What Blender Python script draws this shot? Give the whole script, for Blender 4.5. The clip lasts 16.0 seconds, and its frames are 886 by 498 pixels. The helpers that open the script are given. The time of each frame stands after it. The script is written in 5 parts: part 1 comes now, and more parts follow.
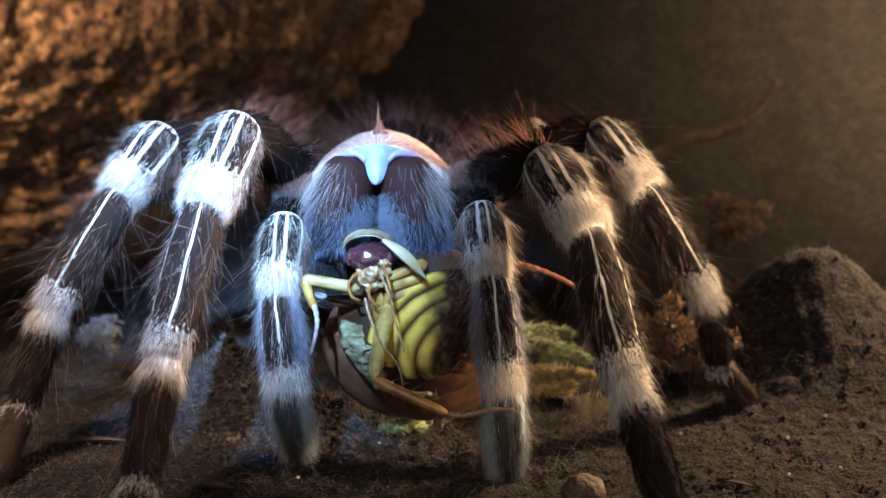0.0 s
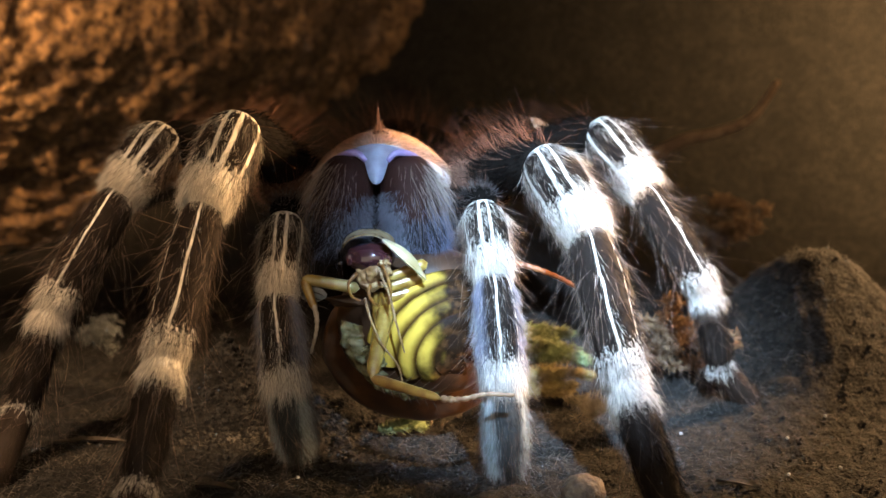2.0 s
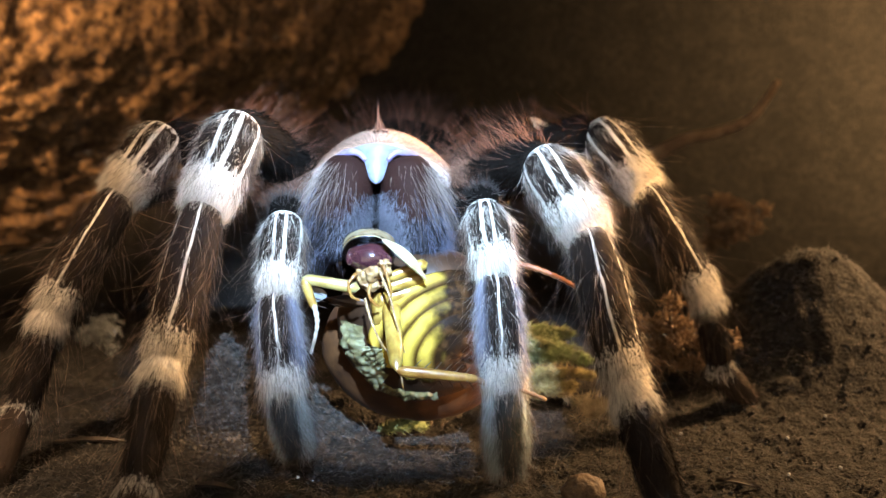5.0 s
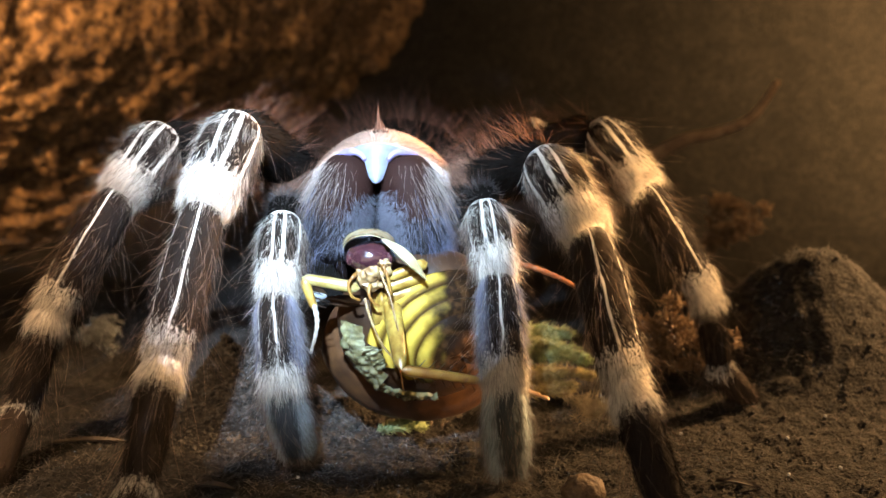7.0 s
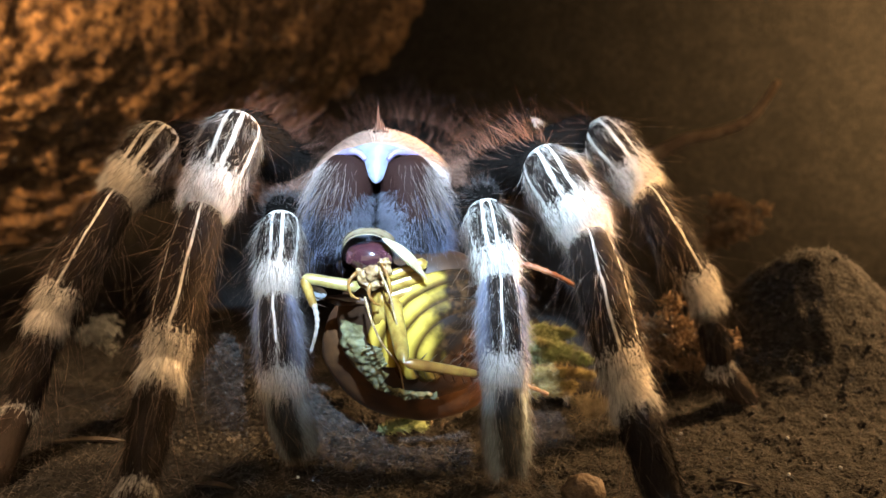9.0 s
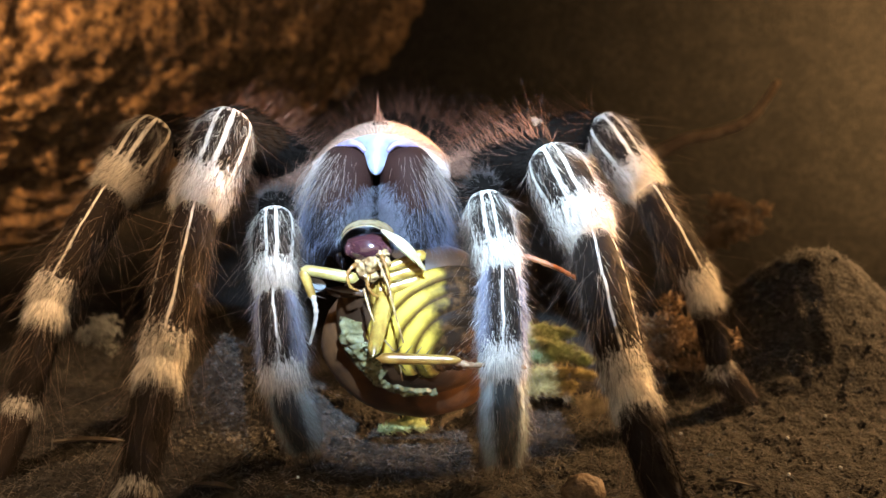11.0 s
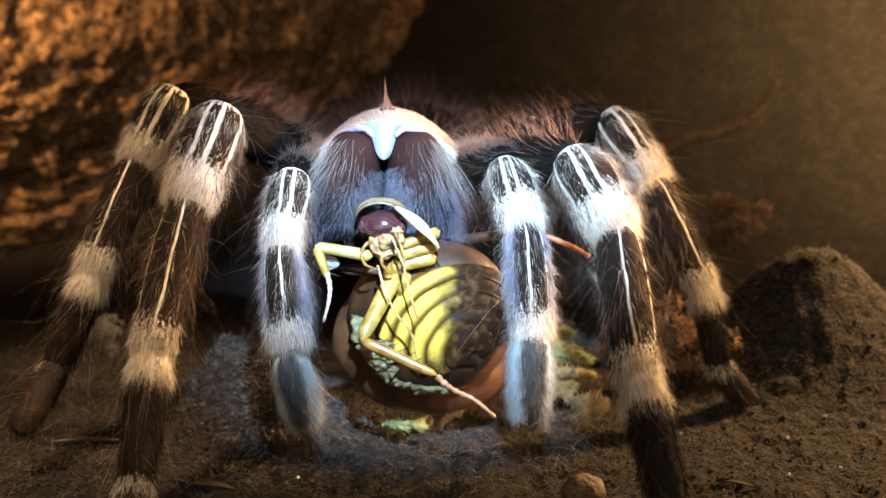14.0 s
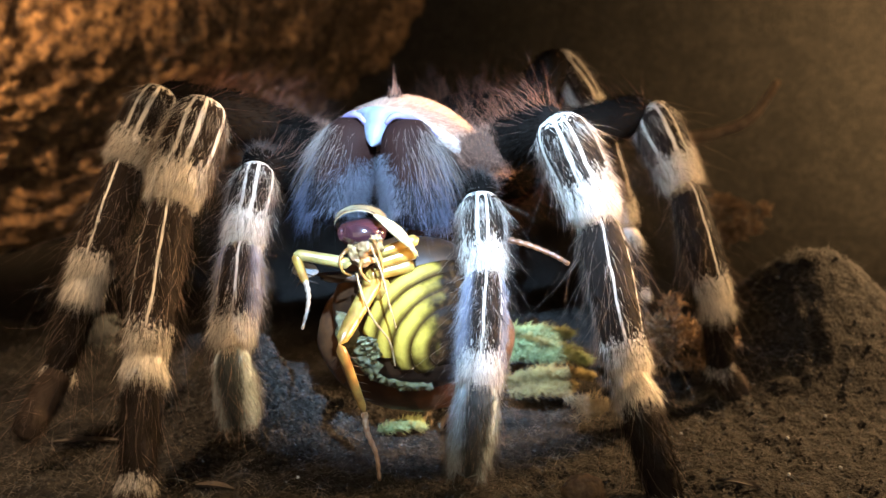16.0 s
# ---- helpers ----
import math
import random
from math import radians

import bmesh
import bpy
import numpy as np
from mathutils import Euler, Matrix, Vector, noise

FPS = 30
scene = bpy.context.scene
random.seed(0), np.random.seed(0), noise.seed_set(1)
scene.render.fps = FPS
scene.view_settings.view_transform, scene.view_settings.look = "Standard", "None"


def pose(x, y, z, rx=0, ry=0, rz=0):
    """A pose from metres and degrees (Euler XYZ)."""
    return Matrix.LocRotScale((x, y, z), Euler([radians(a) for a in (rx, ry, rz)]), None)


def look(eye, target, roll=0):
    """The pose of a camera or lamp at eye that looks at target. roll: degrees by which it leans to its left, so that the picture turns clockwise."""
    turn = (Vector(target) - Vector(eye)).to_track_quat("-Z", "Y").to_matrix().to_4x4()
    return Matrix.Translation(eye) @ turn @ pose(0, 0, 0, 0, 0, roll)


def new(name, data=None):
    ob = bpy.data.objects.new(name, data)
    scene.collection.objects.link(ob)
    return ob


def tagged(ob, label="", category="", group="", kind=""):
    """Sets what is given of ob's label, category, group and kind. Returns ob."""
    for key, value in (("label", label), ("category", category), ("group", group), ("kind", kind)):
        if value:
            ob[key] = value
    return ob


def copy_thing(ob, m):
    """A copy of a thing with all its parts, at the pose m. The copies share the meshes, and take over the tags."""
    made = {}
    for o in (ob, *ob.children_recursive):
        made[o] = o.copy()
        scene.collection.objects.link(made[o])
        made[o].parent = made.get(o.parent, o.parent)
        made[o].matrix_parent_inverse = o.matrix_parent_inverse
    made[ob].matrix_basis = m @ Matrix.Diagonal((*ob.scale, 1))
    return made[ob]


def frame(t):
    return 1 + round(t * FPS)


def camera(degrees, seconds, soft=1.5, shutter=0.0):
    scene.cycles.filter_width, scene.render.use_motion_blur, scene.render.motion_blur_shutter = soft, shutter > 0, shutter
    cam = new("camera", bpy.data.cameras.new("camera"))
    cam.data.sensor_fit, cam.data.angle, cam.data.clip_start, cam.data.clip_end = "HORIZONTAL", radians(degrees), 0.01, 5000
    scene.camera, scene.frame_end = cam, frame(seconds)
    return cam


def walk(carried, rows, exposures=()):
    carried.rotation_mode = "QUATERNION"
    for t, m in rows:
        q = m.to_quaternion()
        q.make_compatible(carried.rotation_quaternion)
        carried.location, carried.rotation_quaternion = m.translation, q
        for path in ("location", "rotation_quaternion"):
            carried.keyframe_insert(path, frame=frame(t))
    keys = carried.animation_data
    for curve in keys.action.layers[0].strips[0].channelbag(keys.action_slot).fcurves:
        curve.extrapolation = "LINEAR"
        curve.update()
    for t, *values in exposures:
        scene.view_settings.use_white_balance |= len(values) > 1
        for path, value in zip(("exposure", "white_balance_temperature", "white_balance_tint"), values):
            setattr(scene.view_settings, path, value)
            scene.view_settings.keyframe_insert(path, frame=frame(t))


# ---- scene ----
# Lengths below are in millimetres unless a name says otherwise; MM turns them into metres.
MM = 0.001
cam = camera(40, 16.0, soft=1.5)
EYE = Vector((0, -190, 66)) * MM
VIEW = look(EYE, EYE + Vector((0, math.cos(radians(10)), -math.sin(radians(10)))))
cam.data.dof.use_dof = True
cam.data.dof.focus_distance = 0.181
cam.data.dof.aperture_fstop = 24
walk(cam, [(0, VIEW), (16, VIEW)], exposures=[(0, 0.08, 4850, 6), (0.5, 0.02, 6200, 8), (1, 0.14, 6200, 6), (2, 0.04, 6200, 6), (2.5, -0.02, 6300, 7), (4, 0.08, 6100, 6), (6.5, 0.16, 6600, 8), (8, 0.12, 6900, 8),
           (9.2, 0.1, 6400, 6), (11.5, 0.12, 6600, 7), (13, -0.02, 6600, 7), (14.5, 0.2, 6300, 6), (16, 0.06, 5900, 4)])

# ---- light: a dim warm room, warm terrarium lamps, added fill lamps; the torch is built further down ----
world = bpy.data.worlds.new("world")
scene.world = world
world.use_nodes = True
world.node_tree.nodes["Background"].inputs[0].default_value = (1.0, 0.77, 0.56, 1)
world.node_tree.nodes["Background"].inputs[1].default_value = 1.3


def spot_lamp(name, eye, target, cone, watts, colour, size=8):
    data = bpy.data.lights.new(name, "SPOT")
    data.energy, data.color, data.spot_size, data.spot_blend, data.shadow_soft_size = watts, colour, radians(cone), 1.0, size * MM
    ob = new(name, data)
    ob.matrix_world = look(Vector(eye) * MM, Vector(target) * MM)
    return ob


spot_lamp("terrarium_lamp_bark", (-190, -96, 140), (-146, 66, 94), 32, 15.0, (1.0, 0.58, 0.26), 16)
spot_lamp("terrarium_lamp_front", (-88, -92, 150), (-68, -18, 43), 34, 2.0, (1.0, 0.65, 0.38))
spot_lamp("terrarium_lamp_right", (160, 84, 92), (62, 20, 30), 60, 4.6, (1.0, 0.57, 0.25))
# added second lamp from the right, only to warm and brighten the right legs
spot_lamp("fill_lamp_side", (150, -40, 50), (42, -12, 39), 33, 6.8, (1.0, 0.60, 0.28))
# added lamp: brightens the back bank to imitate haze at upper right
spot_lamp("fill_lamp_back", (236, 96, 150), (190, 200, 62), 96, 10.5, (1.0, 0.60, 0.26))

# ---- helpers for meshes ----
rng = np.random.default_rng(7)


def mesh_of(name, verts, faces, material, coat=None, smooth=True):
    me = bpy.data.meshes.new(name)
    me.from_pydata((np.asarray(verts, float) * MM).tolist(), [], faces)
    me.materials.append(material)
    if coat is not None:
        me.attributes.new("coat", "FLOAT_VECTOR", "POINT").data.foreach_set("vector", np.asarray(coat, np.float32).ravel())
    if smooth:
        me.polygons.foreach_set("use_smooth", [True] * len(me.polygons))
    me.update()
    return me


def part(name, me, parent, label=""):
    ob = new(name, me)
    ob.parent = parent
    return tagged(ob, label=label) if label else ob


def thing(name, label, category, group="", kind="", me=None):
    return tagged(new(name, me), label=label, category=category, group=group, kind=kind)


def unit(v):
    return v / np.maximum(np.linalg.norm(v, axis=-1, keepdims=True), 1e-9)


def aim(a, b, front):
    """The pose at a whose z axis points to b and whose x axis leans to front (millimetres in)."""
    a, b = Vector(a), Vector(b)
    z = (b - a).normalized()
    x = Vector(front)
    x = (x - z * x.dot(z)).normalized()
    y = z.cross(x)
    m = Matrix((x, y, z)).transposed().to_4x4()
    m.translation = a * MM
    return m


def grid_faces(rows, cols, wrap=True):
    faces = []
    for i in range(rows - 1):
        for j in range(cols if wrap else cols - 1):
            k = (j + 1) % cols
            faces.append((i * cols + j, i * cols + k, (i + 1) * cols + k, (i + 1) * cols + j))
    return faces


def strands(roots, ways, lengths, radii, bends, coats, name, material, steps=3):
    """Many tapered three-sided hairs as one mesh. bends: how far each tip is carried off its way."""
    n = len(roots)
    s = np.array([0.0, 0.4, 0.75, 1.0]) if steps == 3 else np.array([0.0, 0.55, 1.0])
    ways = unit(ways)
    ref = np.where(np.abs(ways[:, :1]) < 0.8, np.array([[1.0, 0, 0]]), np.array([[0, 1.0, 0]]))
    a = unit(np.cross(ways, ref))
    b = np.cross(ways, a)
    mid = roots[:, None] + ways[:, None] * (lengths[:, None] * s)[..., None] + bends[:, None] * (s ** 2)[None, :, None]
    per = steps * 3 + 1
    verts = np.zeros((n, per, 3))
    for i in range(steps):
        w = 1.0 - 0.25 * i
        for k in range(3):
            c, d = math.cos(k * 2.0944), math.sin(k * 2.0944)
            verts[:, i * 3 + k] = mid[:, i] + (a * c + b * d) * (radii * w)[:, None]
    verts[:, per - 1] = mid[:, steps]
    base = [(i * 3 + k, i * 3 + (k + 1) % 3, i * 3 + 3 + (k + 1) % 3, i * 3 + 3 + k) for i in range(steps - 1) for k in range(3)]
    tips = [(per - 4 + k, per - 4 + (k + 1) % 3, per - 1) for k in range(3)]
    off = (np.arange(n) * per)[:, None, None]
    faces = (np.array(base)[None] + off).reshape(-1, 4).tolist() + (np.array(tips)[None] + off).reshape(-1, 3).tolist()
    return mesh_of(name, verts.reshape(-1, 3), faces, material, np.repeat(coats, per, axis=0))


# ---- materials ----
def nodes_of(name):
    m = bpy.data.materials.new(name)
    m.use_nodes = True
    return m, m.node_tree.nodes, m.node_tree.links, m.node_tree.nodes["Principled BSDF"]


def math_node(nt, op, a, b=None):
    n = nt.nodes.new("ShaderNodeMath")
    n.operation = op
    for i, v in enumerate((a, b)):
        if v is None:
            continue
        if isinstance(v, (int, float)):
            n.inputs[i].default_value = v
        else:
            nt.links.new(v, n.inputs[i])
    return n.outputs[0]


def ramp(nt, value, lo, hi):
    n = nt.nodes.new("ShaderNodeMapRange")
    n.interpolation_type = "SMOOTHSTEP"
    nt.links.new(value, n.inputs[0])
    n.inputs[1].default_value, n.inputs[2].default_value = lo, hi
    return n.outputs[0]


def mix(nt, fac, a, b):
    n = nt.nodes.new("ShaderNodeMix")
    n.data_type = "RGBA"
    for sock, v in ((n.inputs[0], fac), (n.inputs[6], a), (n.inputs[7], b)):
        if isinstance(v, (int, float)):
            sock.default_value = v
        elif isinstance(v, tuple):
            sock.default_value = (*v, 1)
        else:
            nt.links.new(v, sock)
    return n.outputs[2]


def noise_node(nt, scale, detail=4, space="Object"):
    c = nt.nodes.new("ShaderNodeTexCoord")
    n = nt.nodes.new("ShaderNodeTexNoise")
    n.inputs["Scale"].default_value, n.inputs["Detail"].default_value = scale, detail
    nt.links.new(c.outputs[space], n.inputs["Vector"])
    return n.outputs[0]


def bump(nt, bsdf, height, strength, distance_mm):
    n = nt.nodes.new("ShaderNodeBump")
    n.inputs["Strength"].default_value, n.inputs["Distance"].default_value = strength, distance_mm * MM
    nt.links.new(height, n.inputs["Height"])
    nt.links.new(n.outputs[0], bsdf.inputs["Normal"])


def coat_material(name, dark, pale, bands=(), stripes=(), rough=0.7, gloss=0.05, widen=0.25, flank=None, ragged=0.38):
    """A hairy cuticle: pale rings (from, to along the limb) and pale stripes (angle, half width, from, to) on dark."""
    m, n, l, b = nodes_of(name)
    nt = m.node_tree
    at = n.new("ShaderNodeAttribute")
    at.attribute_name = "coat"
    sep = n.new("ShaderNodeSeparateXYZ")
    l.new(at.outputs["Vector"], sep.inputs[0])
    ns = noise_node(nt, 1600, 2)
    u = math_node(nt, "ADD", sep.outputs[0], math_node(nt, "MULTIPLY", math_node(nt, "SUBTRACT", ns, 0.5), 0.30))
    u = math_node(nt, "ADD", u, math_node(nt, "MULTIPLY", math_node(nt, "SUBTRACT", sep.outputs[2], 0.5), ragged))
    ruffle = math_node(nt, "FRACT", math_node(nt, "MULTIPLY", sep.outputs[2], 7.3))
    ruffle = math_node(nt, "MULTIPLY", math_node(nt, "SUBTRACT", ruffle, 0.65), 0.075)
    mask = None
    for lo, hi in bands:
        k = math_node(nt, "MULTIPLY", ramp(nt, u, lo - 0.03, lo + 0.04), math_node(nt, "SUBTRACT", 1.0, ramp(nt, u, hi - 0.03, hi + 0.03)))
        mask = k if mask is None else math_node(nt, "MAXIMUM", mask, k)
    for v0, half, lo, hi in stripes:
        wob = math_node(nt, "MULTIPLY", math_node(nt, "SUBTRACT", noise_node(nt, 170), 0.5), 0.06)
        d = math_node(nt, "ABSOLUTE", math_node(nt, "SUBTRACT", math_node(nt, "ADD", math_node(nt, "ADD", sep.outputs[1], wob), ruffle), v0))
        d = math_node(nt, "DIVIDE", d, math_node(nt, "ADD", 0.75, math_node(nt, "MULTIPLY", sep.outputs[0], widen)))
        k = math_node(nt, "SUBTRACT", 1.0, ramp(nt, d, half * 0.6, half * 1.4))
        k = math_node(nt, "MULTIPLY", k, math_node(nt, "MULTIPLY", ramp(nt, u, lo - 0.02, lo + 0.03), math_node(nt, "SUBTRACT", 1.0, ramp(nt, u, hi - 0.03, hi + 0.02))))
        mask = k if mask is None else math_node(nt, "MAXIMUM", mask, k)
    if mask is None:
        mask = 0.0
    shade = math_node(nt, "ADD", 0.45, math_node(nt, "MULTIPLY", sep.outputs[2], 1.1))
    if flank:
        dark = mix(nt, ramp(nt, math_node(nt, "ABSOLUTE", math_node(nt, "ADD", sep.outputs[1], ruffle)), 0.09, 0.20), dark, flank)
    col = mix(nt, mask, dark, pale)
    v = n.new("ShaderNodeHueSaturation")
    l.new(col, v.inputs["Color"])
    l.new(shade, v.inputs["Value"])
    l.new(v.outputs[0], b.inputs["Base Color"])
    b.inputs["Roughness"].default_value = rough
    b.inputs["Specular IOR Level"].default_value = gloss
    bump(nt, b, noise_node(nt, 2500), 0.3, 0.15)
    return m


CREAM, BLACK = (0.61, 0.555, 0.47), (0.012, 0.008, 0.006)
COATS = {
    "femur": coat_material("black_velvet_cuticle", (0.007, 0.0055, 0.0045), CREAM, rough=0.9, gloss=0.02),
    "patella": coat_material("patella_coat", BLACK, (0.58, 0.52, 0.43), bands=[(-0.2, 0.08), (0.66, 1.2)],
                             stripes=[(-0.056, 0.0140, 0.0, 0.9), (0.020, 0.0115, 0.0, 0.9), (-0.19, 0.013, 0.0, 0.9), (0.21, 0.040, 0.0, 1.0)], widen=0.5, ragged=0.5),
    "tibia": coat_material("tibia_coat", BLACK, CREAM, bands=[(0.84, 1.2)],
                           stripes=[(-0.025, 0.0095, 0.0, 1.0), (0.15, 0.0045, 0.05, 1.0)], flank=(0.017, 0.012, 0.0095), ragged=0.22),
    "metatarsus": coat_material("metatarsus_coat", (0.015, 0.0108, 0.0085), CREAM, bands=[(-0.3, 0.20), (0.93, 1.3)], ragged=0.10),
    "tarsus": coat_material("tarsus_coat", (0.030, 0.021, 0.016), CREAM),
    "palp_tibia": coat_material("palp_tibia_coat", BLACK, CREAM, bands=[(0.74, 1.2)],
                                stripes=[(-0.015, 0.0105, 0.0, 1.0), (0.13, 0.007, 0.0, 1.0)], flank=(0.20, 0.20, 0.245), ragged=0.24),
    "palp_tarsus": coat_material("palp_tarsus_coat", (0.036, 0.039, 0.038), (0.36, 0.41, 0.405), stripes=[(-0.22, 0.12, 0.0, 1.2), (0.22, 0.12, 0.0, 1.2)], ragged=0.3),
    "cap_bristle": coat_material("cap_bristle", (0.032, 0.026, 0.024), CREAM, rough=0.35, gloss=0.4),
    "palp_bristle": coat_material("palp_bristle", (0.30, 0.285, 0.285), CREAM, rough=0.4),
    "bristle": coat_material("brown_bristle", (0.17, 0.122, 0.092), CREAM, rough=0.4),
    "red_bristle": coat_material("red_bristle", (0.125, 0.064, 0.042), CREAM, rough=0.4),
    "abdomen_hair": coat_material("abdomen_hair", (0.10, 0.046, 0.029), CREAM, rough=0.5),
    "coxa": coat_material("coxa_skin", (0.14, 0.075, 0.05), CREAM),
    "coxa_hair": coat_material("coxa_hair", (0.21, 0.115, 0.077), CREAM),
    "rust_hair": coat_material("rust_hair", (0.135, 0.062, 0.038), CREAM, rough=0.4),
    "black_bristle": coat_material("black_bristle", (0.007, 0.0055, 0.0045), CREAM, rough=0.9, gloss=0.0),
    "chelicera": coat_material("chelicera_cuticle", (0.017, 0.007, 0.0052), (0.010, 0.0085, 0.0095), bands=[(0.6, 1.3)], rough=0.7, gloss=0.06),
    # grey lower hair; its blue tint is the torch's cold light put into the colour
    "chelicera_hair": coat_material("chelicera_hair", (0.235, 0.185, 0.155), (0.095, 0.10, 0.135), bands=[(0.42, 1.3)], rough=0.35),
    "jaw_brush": coat_material("jaw_brush", (0.115, 0.115, 0.135), CREAM, rough=0.5),
    "carapace": coat_material("carapace_cuticle", (0.37, 0.22, 0.155), (0.50, 0.40, 0.35), bands=[(0.0, 0.12)]),
    "carapace_hair": coat_material("carapace_hair", (0.52, 0.34, 0.245), CREAM),
}


def plain(name, colour, rough, second=None, scale=700, relief=0.0, coat=0.0, metal=0.0, through_light=0.0, edge=(0.35, 0.68), gloss=0.5):
    m, n, l, b = nodes_of(name)
    nt = m.node_tree
    second = second or tuple(c * 0.6 for c in colour)
    f = ramp(nt, noise_node(nt, scale, 6), *edge)
    g = ramp(nt, noise_node(nt, scale * 0.17, 3), 0.3, 0.7)
    c = mix(nt, f, second, colour)
    c = mix(nt, math_node(nt, "MULTIPLY", g, 0.5), c, tuple(x * 0.7 for x in second))
    l.new(c, b.inputs["Base Color"])
    b.inputs["Roughness"].default_value, b.inputs["Metallic"].default_value = rough, metal
    b.inputs["Coat Weight"].default_value = coat
    b.inputs["Specular IOR Level"].default_value = gloss
    b.inputs["Coat Roughness"].default_value = 0.15
    if through_light:
        b.inputs["Subsurface Weight"].default_value = through_light
        b.inputs["Subsurface Scale"].default_value = 0.001
        b.inputs["Subsurface Radius"].default_value = (1.0, 0.7, 0.3)
    if relief:
        bump(nt, b, noise_node(nt, scale * 1.5, 8), 0.7, relief)
    return m


SOIL = plain("dark_soil", (0.0285, 0.0232, 0.0180), 0.97, (0.0085, 0.0068, 0.0053), 900, 1.2, gloss=0.2)
CRUMB = plain("soil_crumb", (0.050, 0.044, 0.0375), 0.95, (0.018, 0.0155, 0.013), 900, 0.3, gloss=0.25)
FIBRE = plain("coir_fibre", (0.115, 0.097, 0.076), 0.85, (0.018, 0.0148, 0.0115), 150)
BARK = plain("cork_bark", (0.34, 0.19, 0.078), 0.95, (0.07, 0.036, 0.017), 520, 1.0, edge=(0.34, 0.66))
BURROW = plain("burrow_wall", (0.074, 0.048, 0.027), 0.97, (0.067, 0.0435, 0.0245), 40)
MOSS = plain("dry_moss", (0.30, 0.25, 0.085), 0.85, (0.17, 0.115, 0.04), 250)
MOSS_GREEN = plain("green_moss", (0.22, 0.30, 0.125), 0.8, (0.13, 0.135, 0.05), 250)
STRAW = plain("straw_moss", (0.36, 0.30, 0.19), 0.85, (0.19, 0.145, 0.08), 400)
GREY_TUFT = plain("grey_tuft", (0.15, 0.15, 0.14), 0.85, (0.06, 0.058, 0.05), 400)
ROOT = plain("grey_root", (0.24, 0.20, 0.15), 0.85, (0.12, 0.09, 0.065), 400)
MOSS_BROWN = plain("brown_moss", (0.21, 0.125, 0.055), 0.9, (0.10, 0.056, 0.025), 300)
TWIG = plain("brown_twig", (0.28, 0.18, 0.10), 0.85, (0.15, 0.09, 0.05), 300, 0.3)
NUT = plain("tan_pebble", (0.13, 0.082, 0.04), 0.8, (0.055, 0.031, 0.014), 700, 0.7)
EYE_BLACK = plain("eye_lens", (0.01, 0.01, 0.012), 0.08)
CLYPEUS = plain("clypeus_skin", (0.21, 0.235, 0.29), 0.5, (0.14, 0.145, 0.20), 500, 0.05)
LAVENDER = plain("lavender_skin", (0.24, 0.20, 0.38), 0.5, (0.16, 0.12, 0.24), 600, 0.05)
FANG = plain("fang_black", (0.012, 0.008, 0.008), 0.15, coat=0.5)
R_HEAD = plain("roach_head", (0.055, 0.018, 0.022), 0.12, (0.035, 0.012, 0.014), 500, coat=0.8)
R_FACE = plain("roach_face", (0.42, 0.29, 0.13), 0.4, (0.20, 0.11, 0.045), 700, coat=0.3, through_light=0.2)
R_BEAD = plain("roach_bead", (0.52, 0.47, 0.40), 0.3, (0.34, 0.27, 0.20), 500, coat=0.3)
R_CREAM = plain("roach_cream", (0.40, 0.35, 0.14), 0.3, (0.22, 0.16, 0.045), 260, coat=0.4, through_light=0.2)
R_YELLOW = plain("roach_yellow", (0.46, 0.33, 0.075), 0.3, (0.20, 0.11, 0.018), 420, 0.06, coat=0.25, through_light=0.2)
R_AMBER = plain("roach_amber", (0.40, 0.23, 0.05), 0.3, (0.19, 0.08, 0.016), 420, 0.06, coat=0.3)
R_LIME = plain("roach_lime", (0.27, 0.26, 0.15), 0.22, (0.10, 0.085, 0.035), 480, 0.12, coat=0.5, through_light=0.25)
R_SHIELD = plain("roach_shield", (0.40, 0.33, 0.20), 0.25, (0.26, 0.18, 0.09), 400, coat=0.4, through_light=0.2)
R_FLAP = plain("roach_flap", (0.50, 0.44, 0.26), 0.3, (0.32, 0.25, 0.11), 300, coat=0.4, through_light=0.2)
R_OLIVE = plain("roach_olive", (0.34, 0.25, 0.12), 0.3, (0.20, 0.13, 0.055), 400, coat=0.4)
R_ORANGE = plain("roach_orange", (0.25, 0.10, 0.035), 0.3, (0.13, 0.05, 0.02), 400, coat=0.4)
R_FOOT = plain("roach_foot", (0.42, 0.28, 0.15), 0.35, (0.20, 0.10, 0.045), 600, 0.05, coat=0.3)
R_BROWN = plain("roach_brown", (0.060, 0.026, 0.009), 0.45, (0.018, 0.008, 0.003), 260, 0.12, coat=0.1)
R_SHELL = plain("roach_shell", (0.115, 0.048, 0.0145), 0.5, (0.030, 0.012, 0.005), 240, 0.25, coat=0.08)
R_PALE = plain("roach_wing", (0.26, 0.28, 0.30), 0.3, (0.16, 0.16, 0.15), 420, coat=0.3)
TORCH_METAL = plain("torch_metal", (0.05, 0.05, 0.055), 0.35, metal=0.8)


